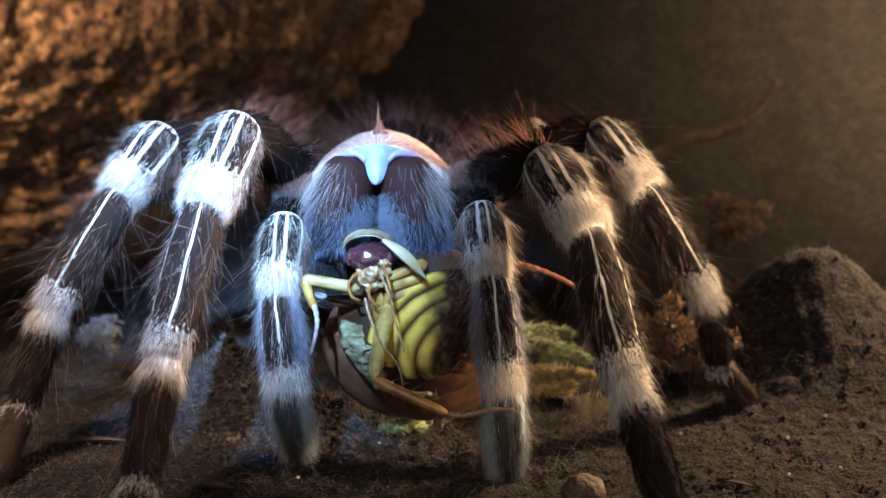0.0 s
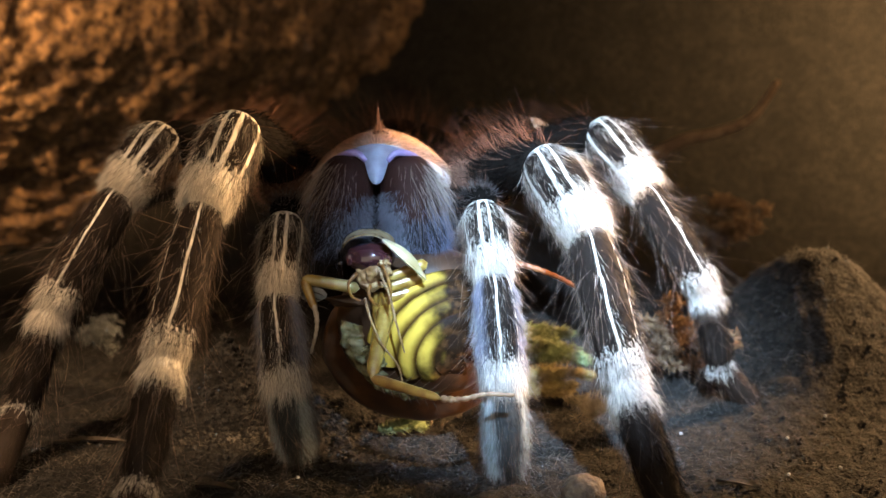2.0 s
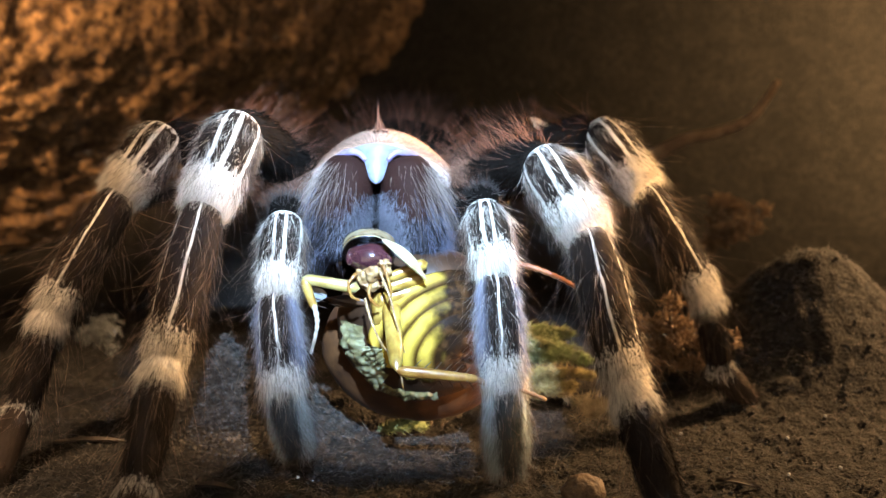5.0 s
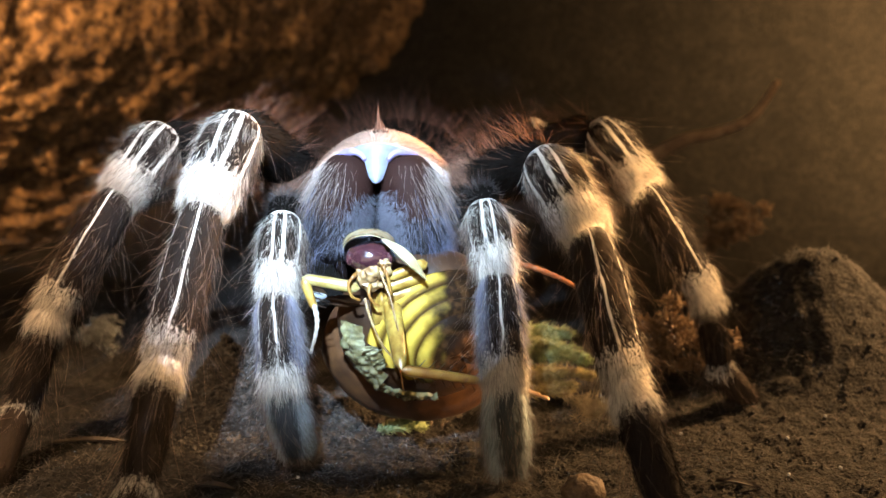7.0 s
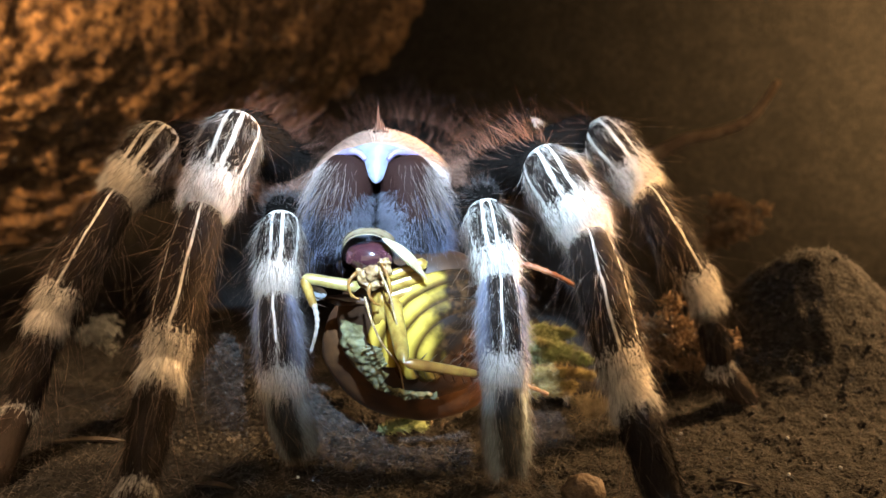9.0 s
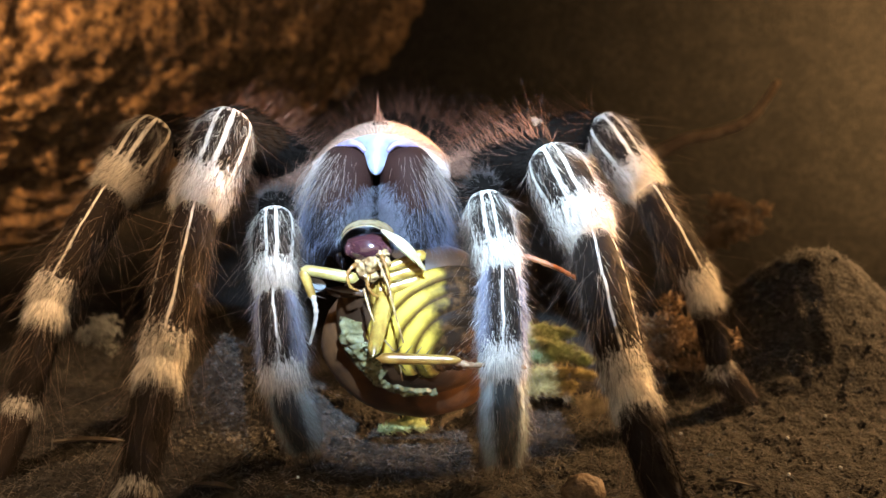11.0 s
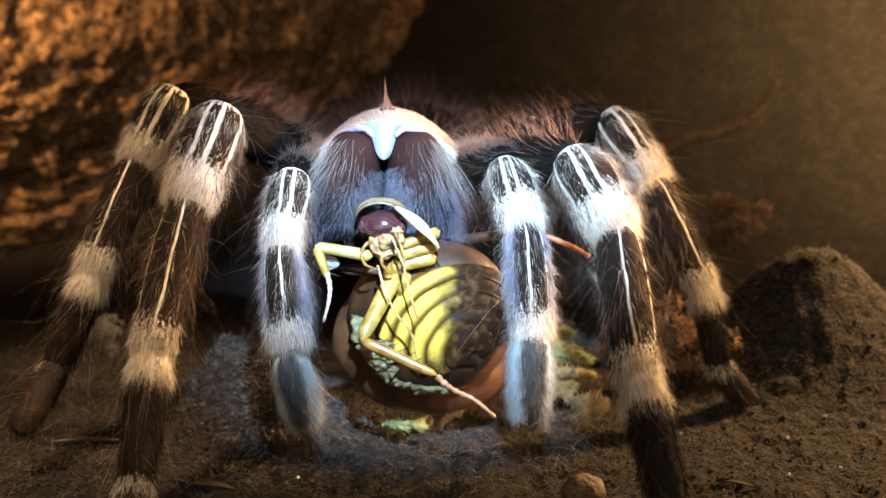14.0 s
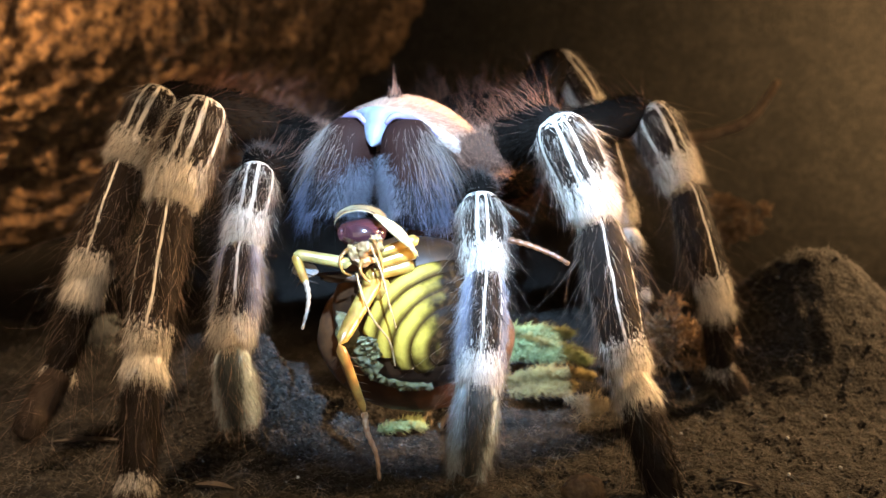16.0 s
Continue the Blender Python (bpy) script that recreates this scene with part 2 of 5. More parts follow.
def sternite_material():
    """Yellow plates, brown at their edges; shade in the gaps and on the lower right flank is painted in."""
    m, n, l, b = nodes_of("roach_sternite")
    nt = m.node_tree
    at = n.new("ShaderNodeAttribute")
    at.attribute_name = "coat"
    sep = n.new("ShaderNodeSeparateXYZ")
    l.new(at.outputs["Vector"], sep.inputs[0])
    u = math_node(nt, "ADD", sep.outputs[0], math_node(nt, "MULTIPLY", math_node(nt, "SUBTRACT", noise_node(nt, 500), 0.5), 0.25))
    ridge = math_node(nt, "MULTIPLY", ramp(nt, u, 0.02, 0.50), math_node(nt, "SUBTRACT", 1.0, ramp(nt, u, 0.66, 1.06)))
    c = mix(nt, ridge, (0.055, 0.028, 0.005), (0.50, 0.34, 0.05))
    # painted shade: the second coat value turns the plates near-black
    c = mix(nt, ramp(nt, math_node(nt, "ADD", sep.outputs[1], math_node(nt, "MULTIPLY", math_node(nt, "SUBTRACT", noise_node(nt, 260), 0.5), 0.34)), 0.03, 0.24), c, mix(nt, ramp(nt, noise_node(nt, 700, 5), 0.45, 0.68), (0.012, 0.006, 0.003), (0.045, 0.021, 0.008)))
    l.new(c, b.inputs["Base Color"])
    b.inputs["Roughness"].default_value = 0.5
    b.inputs["Specular IOR Level"].default_value = 0.04
    bump(nt, b, noise_node(nt, 1200), 0.5, 0.2)
    return m


R_STERNITE = sternite_material()


def torch_glow():
    m, n, l, b = nodes_of("torch_glow")
    b.inputs["Base Color"].default_value = (0.8, 0.8, 0.8, 1)
    b.inputs["Emission Color"].default_value = (0.47, 0.68, 1.0, 1)
    b.inputs["Emission Strength"].default_value = 37000
    return m


TORCH_GLOW = torch_glow()


# ---- the setting: soil floor, bark, burrow wall ----
def relief(x, y, seed, scale, octaves=5):
    return noise.fractal(Vector((x * scale, y * scale, seed)), 1.0, 2.1, octaves)


def soil_height(x, y):
    h = 1.1 * relief(x, y, 3.0, 0.05) + 0.75 * relief(x, y, 9.0, 0.40, 5) * min(1.0, math.exp((36 - y) / 16))
    h += 25 * math.exp(-(((x - 72) / (19 if x < 72 else 23)) ** 2 + ((y - 46) / 22) ** 2) ** 1.05) * (1 + 0.05 * relief(x, y, 31.0, 0.07, 3))
    bank = 14 * math.exp(-(((x + 36) / 10) ** 2 + ((y - 15) / 9) ** 2)) + 4.0 * math.exp(-(((x + 20) / 9) ** 2 + ((y - 12) / 7) ** 2))
    h += bank * (1 + 0.30 * relief(x, y, 41.0, 0.22, 4))
    h += 8 * math.exp(-(((x - 17) / 9) ** 2 + ((y - 50) / 9) ** 2)) * (1 + 0.3 * relief(x, y, 51.0, 0.3, 3))
    k = min(1.0, max(0.0, (y - 95) / 135))
    h += 118 * k * k * (3 - 2 * k) * k
    return h - 0.6


def height_sheet(name, xs, ys, material, kind="structure", label="", category="ground"):
    verts = [(x, y, soil_height(x, y)) for y in ys for x in xs]
    ob = thing(name, label, category, kind=kind, me=mesh_of(name, verts, grid_faces(len(ys), len(xs), False), material))
    return ob


def spaced(lo, hi, near_lo, near_hi, fine, coarse):
    out, v = [], lo
    while v < hi:
        out.append(v)
        v += fine if near_lo <= v < near_hi else coarse
    return out + [hi]


height_sheet("ground", spaced(-260, 260, -95, 108, 0.72, 3.5), spaced(-330, 245, -32, 70, 0.72, 3.5), SOIL,
             label="dark damp coconut soil of the terrarium floor")


def rough_wall(name, place, depth, step, material, label, category="wall"):
    """place(u, v) gives a point and the way out of the wall."""
    n = int(1 / step)
    verts = []
    for i in range(n + 1):
        for j in range(n + 1):
            p, out = place(j / n, i / n)
            h = depth(p)
            verts.append(tuple(Vector(p) + Vector(out) * h))
    me = mesh_of(name, verts, grid_faces(n + 1, n + 1, False), material)
    return thing(name, label, category, kind="structure", me=me)


def bark_depth(p):
    """Crumbling cork: broad swells, steep-sided clods and deep pits."""
    v = Vector(p)
    swell = noise.fractal(v * 0.035, 1.0, 2.0, 3)
    clods = noise.turbulence(v * 0.16 + Vector((5, 1, 2)), 4, False)
    pits = max(0.0, noise.noise(v * 0.12 + Vector((9, 4, 1))) - 0.05) ** 0.7
    crumbs = noise.noise(v * 0.42) + 0.6 * noise.noise(v * 0.85)
    return 3.6 * swell + 2.0 * clods + 0.8 * crumbs - 4.0 * pits - 1.5


rough_wall("wall_bark", lambda u, v: ((-215 + 232 * u, 56 + 186 * u ** 2.3 + 260 * max(0.0, 0.36 - v) ** 1.15 - 12 * min(1.0, v), -10 + 200 * v), (0.25, -0.95, -0.15)), bark_depth, 0.0030, BARK,
           "rough orange-brown cork bark standing at the back")
rough_wall("wall_north", lambda u, v: ((-285 + 570 * u, 232, -15 + 275 * v), (0, -1, 0)),
           lambda p: 4 * noise.fractal(Vector(p) * 0.012, 1.0, 2.0, 3), 0.012, BURROW, "smooth brown packed-earth back wall of the terrarium")


def slab(name, lo, hi, label, category, kind="structure"):
    (x0, y0, z0), (x1, y1, z1) = lo, hi
    v = [(x, y, z) for z in (z0, z1) for y in (y0, y1) for x in (x0, x1)]
    fc = [(0, 2, 3, 1), (4, 5, 7, 6), (0, 1, 5, 4), (2, 6, 7, 3), (0, 4, 6, 2), (1, 3, 7, 5)]
    return thing(name, label, category, kind=kind, me=mesh_of(name, v, fc, BURROW, smooth=False))


slab("wall_west", (-275, -340, -15), (-262, 250, 262), "brown side wall of the terrarium", "wall")
slab("wall_east", (262, -340, -15), (275, 250, 262), "brown side wall of the terrarium", "wall")
slab("ceiling", (-275, -345, 262), (275, 250, 270), "brown lid of the terrarium", "ceiling")


def blob(name, r, material, seed, squash=(1, 1, 1), rough=0.25, n=16):
    verts, cols = [], n * 2
    for i in range(n + 1):
        th = math.pi * i / n
        for j in range(cols):
            ph = 2 * math.pi * j / cols
            d = Vector((math.sin(th) * math.cos(ph), math.sin(th) * math.sin(ph), math.cos(th)))
            k = r * (1 + rough * noise.fractal(d * 1.7 + Vector((seed, 0, 0)), 1.0, 2.0, 4))
            verts.append((d.x * k * squash[0], d.y * k * squash[1], d.z * k * squash[2]))
    return mesh_of(name, verts, grid_faces(n + 1, cols), material)


def soil_litter():
    # crumbs
    n = 14000
    verts, faces = [], []
    ico = [(0, 0, 1), (0.89, 0, 0.45), (0.28, 0.85, 0.45), (-0.72, 0.53, 0.45), (-0.72, -0.53, 0.45), (0.28, -0.85, 0.45),
           (0.72, 0.53, -0.45), (-0.28, 0.85, -0.45), (-0.89, 0, -0.45), (-0.28, -0.85, -0.45), (0.72, -0.53, -0.45), (0, 0, -1)]
    tri = [(0, 1, 2), (0, 2, 3), (0, 3, 4), (0, 4, 5), (0, 5, 1), (1, 6, 2), (2, 7, 3), (3, 8, 4), (4, 9, 5), (5, 10, 1),
           (6, 7, 2), (7, 8, 3), (8, 9, 4), (9, 10, 5), (10, 6, 1), (11, 7, 6), (11, 8, 7), (11, 9, 8), (11, 10, 9), (11, 6, 10)]
    for i in range(n + 7000):
        x, y = rng.uniform(-100, 108), -32 + 150 * rng.random() ** 1.7
        r = 0.09 + 0.42 * rng.random() ** 5
        if i >= n:  # the loose heap beside the prey
            x, y, r = rng.normal(-30, 9), rng.normal(14, 8), 0.10 + 0.50 * rng.random() ** 3
        z = soil_height(x, y) + r * 0.25
        o = len(verts)
        verts += [(x + p[0] * r * rng.uniform(0.6, 1.3), y + p[1] * r * rng.uniform(0.6, 1.3), z + p[2] * r * rng.uniform(0.5, 1.1)) for p in ico]
        faces += [tuple(o + k for k in t) for t in tri]
    thing("soil_crumbs", "loose dark crumbs of damp soil", "soil", kind="stuff", me=mesh_of("soil_crumbs", verts, faces, CRUMB, smooth=False))
    n = 40000
    x = rng.uniform(-95, 108, n)
    y = -32 + 140 * rng.random(n) ** 1.8
    z = np.array([soil_height(a, b) for a, b in zip(x, y)]) + 0.15
    ang = rng.uniform(0, 2 * math.pi, n)
    way = np.stack([np.cos(ang), np.sin(ang), rng.uniform(-0.1, 1.1, n)], 1)
    ln = 0.3 + 2.6 * rng.random(n) ** 3
    bend = rng.normal(0, 1.0, (n, 3)) * ln[:, None] * 0.4 - np.array([0, 0, 1]) * (ln * 0.25)[:, None]
    thing("coir_fibres", "thin brown coconut fibres lying on the soil", "fibres", kind="stuff",
          me=strands(np.stack([x, y, z], 1), way, ln, rng.uniform(0.025, 0.075, n), bend, np.zeros((n, 3)), "coir_fibres", FIBRE, 2))


soil_litter()


def curved_rod(name, points, radii, material, sides=8):
    """A tapered rod through points given in millimetres."""
    pts = [Vector(p) for p in points]
    verts = []
    for i, p in enumerate(pts):
        t = (pts[min(i + 1, len(pts) - 1)] - pts[max(i - 1, 0)]).normalized()
        a = t.cross(Vector((0.31, 0.55, 0.77))).normalized()
        b = t.cross(a)
        for k in range(sides):
            c = 2 * math.pi * k / sides
            verts.append(tuple(p + (a * math.cos(c) + b * math.sin(c)) * radii[i]))
    faces = grid_faces(len(pts), sides)
    faces += [tuple(range(sides - 1, -1, -1)), tuple(range((len(pts) - 1) * sides, len(pts) * sides))]
    return mesh_of(name, verts, faces, material)


def smooth_path(points, n):
    """n points along a Catmull-Rom line."""
    p = [Vector(q) for q in points]
    p = [p[0] * 2 - p[1]] + p + [p[-1] * 2 - p[-2]]
    out = []
    for i in range(n):
        s = i / (n - 1) * (len(p) - 3)
        k = min(int(s), len(p) - 4)
        f = s - k
        a, b, c, d = p[k:k + 4]
        out.append(0.5 * (2 * b + (c - a) * f + (2 * a - 5 * b + 4 * c - d) * f * f + (3 * b - a - 3 * c + d) * f ** 3))
    return out


def tuft_clump(name, centre, spread, count, length, radius, material, label, category, seed):
    """A cushion of many short leafy sprigs on the soil."""
    g = np.random.default_rng(seed)
    heads = g.normal(0, 1, (max(6, count // 60), 3)) * np.array(spread) * 0.45
    pick = g.integers(0, len(heads), count)
    ball = unit(g.normal(0, 1, (count, 3))) * g.uniform(0.5, 1.0, (count, 1))
    p = heads[pick] + ball * length * np.array([1.3, 1.3, 0.8])
    way = unit(ball + g.normal(0, 1, (count, 3)) * 0.5 + np.array([0, 0, 0.4]))
    ln = length * g.uniform(0.4, 1.1, count)
    bend = g.normal(0, 1, (count, 3)) * ln[:, None] * 0.35
    ob = thing(name, label, category, group="moss clumps on the soil")
    wide = radius * g.uniform(0.5, 1.4, count)
    sprigs = min(8, len(heads))
    for k in range(sprigs):
        at = pick % sprigs == k
        part("sprig", strands(p[at], way[at], ln[at], wide[at], bend[at], np.zeros((at.sum(), 3)), "sprig", material), ob)
    ob.matrix_world = Matrix.Translation(Vector(centre) * MM)
    return ob


def feather_moss(name, stems, leaf, material, label, seed):
    """A scrap of feather moss: stems clad in tiny leaves. stems: points in millimetres on or over the soil."""
    g = np.random.default_rng(seed)
    ob = thing(name, label, "moss", group="moss clumps on the soil")
    for points in stems:
        line = np.array([tuple(p) for p in smooth_path(points, 40)])
        run = unit(np.gradient(line, axis=0))
        count = 120 + int(60 * np.linalg.norm(np.diff(line, axis=0), axis=1).sum())
        k = g.integers(0, 40, count)
        out = unit(g.normal(0, 1, (count, 3)))
        taper = 0.45 + 0.55 * np.sin(np.pi * (0.12 + 0.8 * k / 39))
        ln = leaf * g.uniform(0.5, 1.2, count) * taper
        root = line[k] + g.normal(0, 0.16, (count, 3)) * leaf
        me = strands(root, run[k] * 0.5 + out + g.normal(0, 0.3, (count, 3)), ln, leaf * 0.075 * g.uniform(0.6, 1.4, count), run[k] * (ln * 0.35)[:, None], np.zeros((count, 3)), "leaves", material, 2)
        sprig = part("sprig", curved_rod("sprig", line, [0.22 - 0.14 * i / 39 for i in range(40)], TWIG, 6), ob)
        part("leaves", me, sprig)
    return ob


feather_moss("moss_clump", [[(9, 25, 9.5), (14, 23, 11.2), (19, 22, 11.0), (24, 21, 9.8)], [(10, 24, 8), (15, 22, 9.4), (20, 21, 9.6), (25.5, 20, 8.8)],
                            [(8, 26, 11), (12, 25, 12.6), (16, 25, 12.8), (20, 25, 12.0)], [(13, 27, 11.0), (18, 26, 12.4), (23, 26, 12.2)]], 2.0, MOSS_GREEN,
             "pale green feather moss scrap on the soil", 1)
feather_moss("moss_clump", [[(11, 19, 5.6), (16, 18, 7.0), (21, 17.5, 7.4), (26, 17, 7.0)], [(10, 20, 4.2), (14, 19, 5.2), (19, 18.5, 5.4), (23, 18, 4.8)],
                            [(12, 18, 3.2), (17, 17, 4.2), (22, 17, 3.8)]], 1.7, MOSS, "yellow dry moss scrap on the soil", 7)
tuft_clump("moss_clump", (25.0, 4, 5.0), (3.4, 2, 1.6), 1600, 1.0, 0.06, STRAW, "pale straw-coloured moss tuft on the soil", "moss", 2)
tuft_clump("brown_moss_clump", (44, 34, 9), (9, 6, 8), 1500, 1.8, 0.3, MOSS_BROWN, "brown dry moss clump on the soil", "moss", 3)
tuft_clump("brown_moss_clump", (63, 78, 25), (6.5, 5, 6), 900, 1.7, 0.22, MOSS_BROWN, "brown dry moss clump at the back", "moss", 4)
feather_moss("moss_bit", [[(-10.5, 5, 1.0), (-8, 4.5, 1.7), (-5, 4.5, 1.9), (-3.4, 5, 1.6)], [(-8.8, 6, 1.0), (-6.5, 6, 1.8), (-4.2, 6.5, 2.2)]], 1.5, MOSS_GREEN, "pale green scrap of moss on the soil", 5)
feather_moss("root_tuft", [[(-3.5, 7, 1.0), (-2.6, 7, 4.0), (-1.0, 7, 6.2)], [(-2.0, 8, 1.0), (-2.2, 8, 3.5), (-0.4, 8, 5.0), (1.6, 8, 5.4)], [(-0.5, 6, 1.0), (0.6, 6, 2.6), (3.0, 6, 3.6)]], 0.8, ROOT, "grey-brown tangle of fine roots on the soil", 9)
# made-up tuft in place of the pale band on a left hind leg
tuft_clump("moss_clump", (-65, 34, 10), (3.2, 3, 3.0), 1200, 1.2, 0.12, GREY_TUFT, "pale grey tuft standing in for a pale leg band", "moss", 6)

pebble = thing("pebble", "small round tan seed husk on the soil", "husk", me=blob("pebble", 3.0, NUT, 4.0, (1.1, 0.9, 0.85), 0.12))
pebble.matrix_world = pose(0.0203, -0.0225, soil_height(20.3, -22.5) * MM + 0.0016, 0, 0, 20)


PERLITE = plain("perlite", (0.72, 0.72, 0.70), 0.8, (0.5, 0.5, 0.48), 900, 0.1)
LEAF = plain("dry_leaf", (0.075, 0.056, 0.037), 0.8, (0.04, 0.028, 0.018), 500, 0.1)


def small_litter():
    """White grains and slivers of dead leaf lying on the soil."""
    grain = blob("perlite_grain", 0.28, PERLITE, 3.0, (1, 1, 0.8), 0.3, 6)
    first = None
    for x, y in ((-28.5, 22), (52.5, -14), (40, 6), (57, 3), (-22, -14), (62, -9), (66, 12)):
        m = pose(x * MM, y * MM, (soil_height(x, y) + 0.2) * MM, 0, 0, x * 7)
        if first is None:
            first = thing("perlite_grain", "tiny white perlite grain on the soil", "grain", group="perlite grains", me=grain)
            first.matrix_world = m
        else:
            copy_thing(first, m)
    for x, y, turn, long in ((-58, 2, 12, 12), (-34, -18, -8, 6), (44, -18, -25, 7)):
        rows, cols = 9, 5
        verts = []
        for i in range(rows):
            k = i / (rows - 1)
            w = 0.9 * math.sin(math.pi * (0.08 + 0.86 * k))
            for j in range(cols):
                e = j / (cols - 1) * 2 - 1
                verts.append((long * (k - 0.5), w * e, 0.35 + 0.35 * e * e + 0.5 * math.sin(3 * k)))
        low = [(a, b, c - 0.15) for a, b, c in verts]
        n = rows * cols
        faces = grid_faces(rows, cols, False) + [tuple(n + q for q in reversed(f)) for f in grid_faces(rows, cols, False)]
        ob = thing("leaf_scrap", "narrow curled sliver of dry brown leaf on the soil", "leaf", group="leaf slivers", me=mesh_of("leaf_scrap", verts + low, faces, LEAF))
        ob.matrix_world = pose(x * MM, y * MM, (soil_height(x, y) - 0.1) * MM, 0, 4, turn)


small_litter()


twig_line = smooth_path([(52, 128, 33), (63, 130, 38.5), (72, 131, 40.5), (81, 131, 44.5), (88, 132, 54)], 24)
thing("twig", "thin curved brown twig rising from the soil", "twig",
      me=curved_rod("twig", twig_line, [1.9 - 1.1 * i / 23 for i in range(24)], TWIG))


# ---- the tarantula ----
def segment_mesh(name, length, radius, shape, material, flat=1.0, hand=1):
    rows, cols, over = 22, 24, radius * 0.35
    verts, coat = [], []
    for i in range(rows):
        s = i / (rows - 1)
        e = 2 * s - 1
        r = radius * shape(s) * math.sqrt(max(0.0, 1 - abs(e) ** 7)) + 0.01
        for j in range(cols):
            a = 2 * math.pi * j / cols
            verts.append((r * math.cos(a) * flat, r * math.sin(a), -over + (length + 2 * over) * s))
            coat.append((s, hand * ((a / (2 * math.pi) + 0.5) % 1.0 - 0.5), 0.5))
    return mesh_of(name, verts, grid_faces(rows, cols), material, coat)


def limb_hair(name, length, radius, shape, material, count, long, thick, lift, spread=1.0, along=(-0.07, 1.0), sector=None, droop=0.25, flat=1.0, steps=3, wave=0.12, hand=1, skew=0.0, clump=0.0):
    """Hairs that grow from a limb and lean to its far end. lift: how steeply they stand off."""
    s = rng.uniform(along[0], along[1], count)
    a = rng.uniform(-math.pi, math.pi, count) if sector is None else rng.normal(sector[0], sector[1], count)
    over = radius * 0.35
    m = (s * length + over) / (length + 2 * over)
    r = radius * np.array([shape(k) * math.sqrt(max(0.0, 1 - abs(2 * k - 1) ** 7)) for k in m])
    out = np.stack([np.cos(a), np.sin(a), np.zeros(count)], 1)
    root = out * (r * 0.97)[:, None] * np.array([flat, 1, 1]) + np.array([0, 0, 1]) * (s * length)[:, None]
    tilt = lift * rng.uniform(0.6, 1.4, count)
    way = out * tilt[:, None] + np.array([0, 0, 1]) + rng.normal(0, 0.16, (count, 3)) * spread
    if clump:
        cell = (np.floor(s * length / 1.1) * 31 + np.floor((a + 4) * radius / 0.9)).astype(int) % 997
        way = way + (rng.normal(0, clump, (997, 3)))[cell]
    ln = long * rng.uniform(0.45, 1.25, count)
    if skew:
        ln = long * (0.35 + 1.15 * rng.random(count) ** skew)
    bend = (np.array([0, 0, 1]) * 0.8 - out * 0.4)[:] * (ln * droop)[:, None] + rng.normal(0, wave, (count, 3)) * ln[:, None]
    coat = np.stack([s, hand * ((a / (2 * math.pi) + 0.5) % 1.0 - 0.5), rng.random(count)], 1)
    return strands(root, way, ln, np.full(count, thick) * rng.uniform(0.7, 1.2, count), bend, coat, name, material, steps)


SHAPES = {
    "femur": lambda s: 1.0 + 0.12 * math.sin(math.pi * s),
    "patella": lambda s: 0.92 + 0.20 * math.sin(math.pi * min(1, s * 1.1)) - 0.06 * s,
    "tibia": lambda s: 0.90 + 0.16 * math.sin(math.pi * s) - 0.06 * s,
    "metatarsus": lambda s: 1.02 - 0.18 * s,
    "tarsus": lambda s: 0.95 + 0.1 * math.sin(math.pi * s),
    "palp_tibia": lambda s: 0.92 + 0.14 * math.sin(math.pi * s),
    "palp_tarsus": lambda s: 0.72 + 0.42 * math.sin(math.pi * min(1, 0.15 + 0.8 * s)),
}

spider = thing("tarantula", "black tarantula with white-banded hairy legs feeding on a cockroach", "spider")
spider.matrix_world = Matrix.Identity(4)


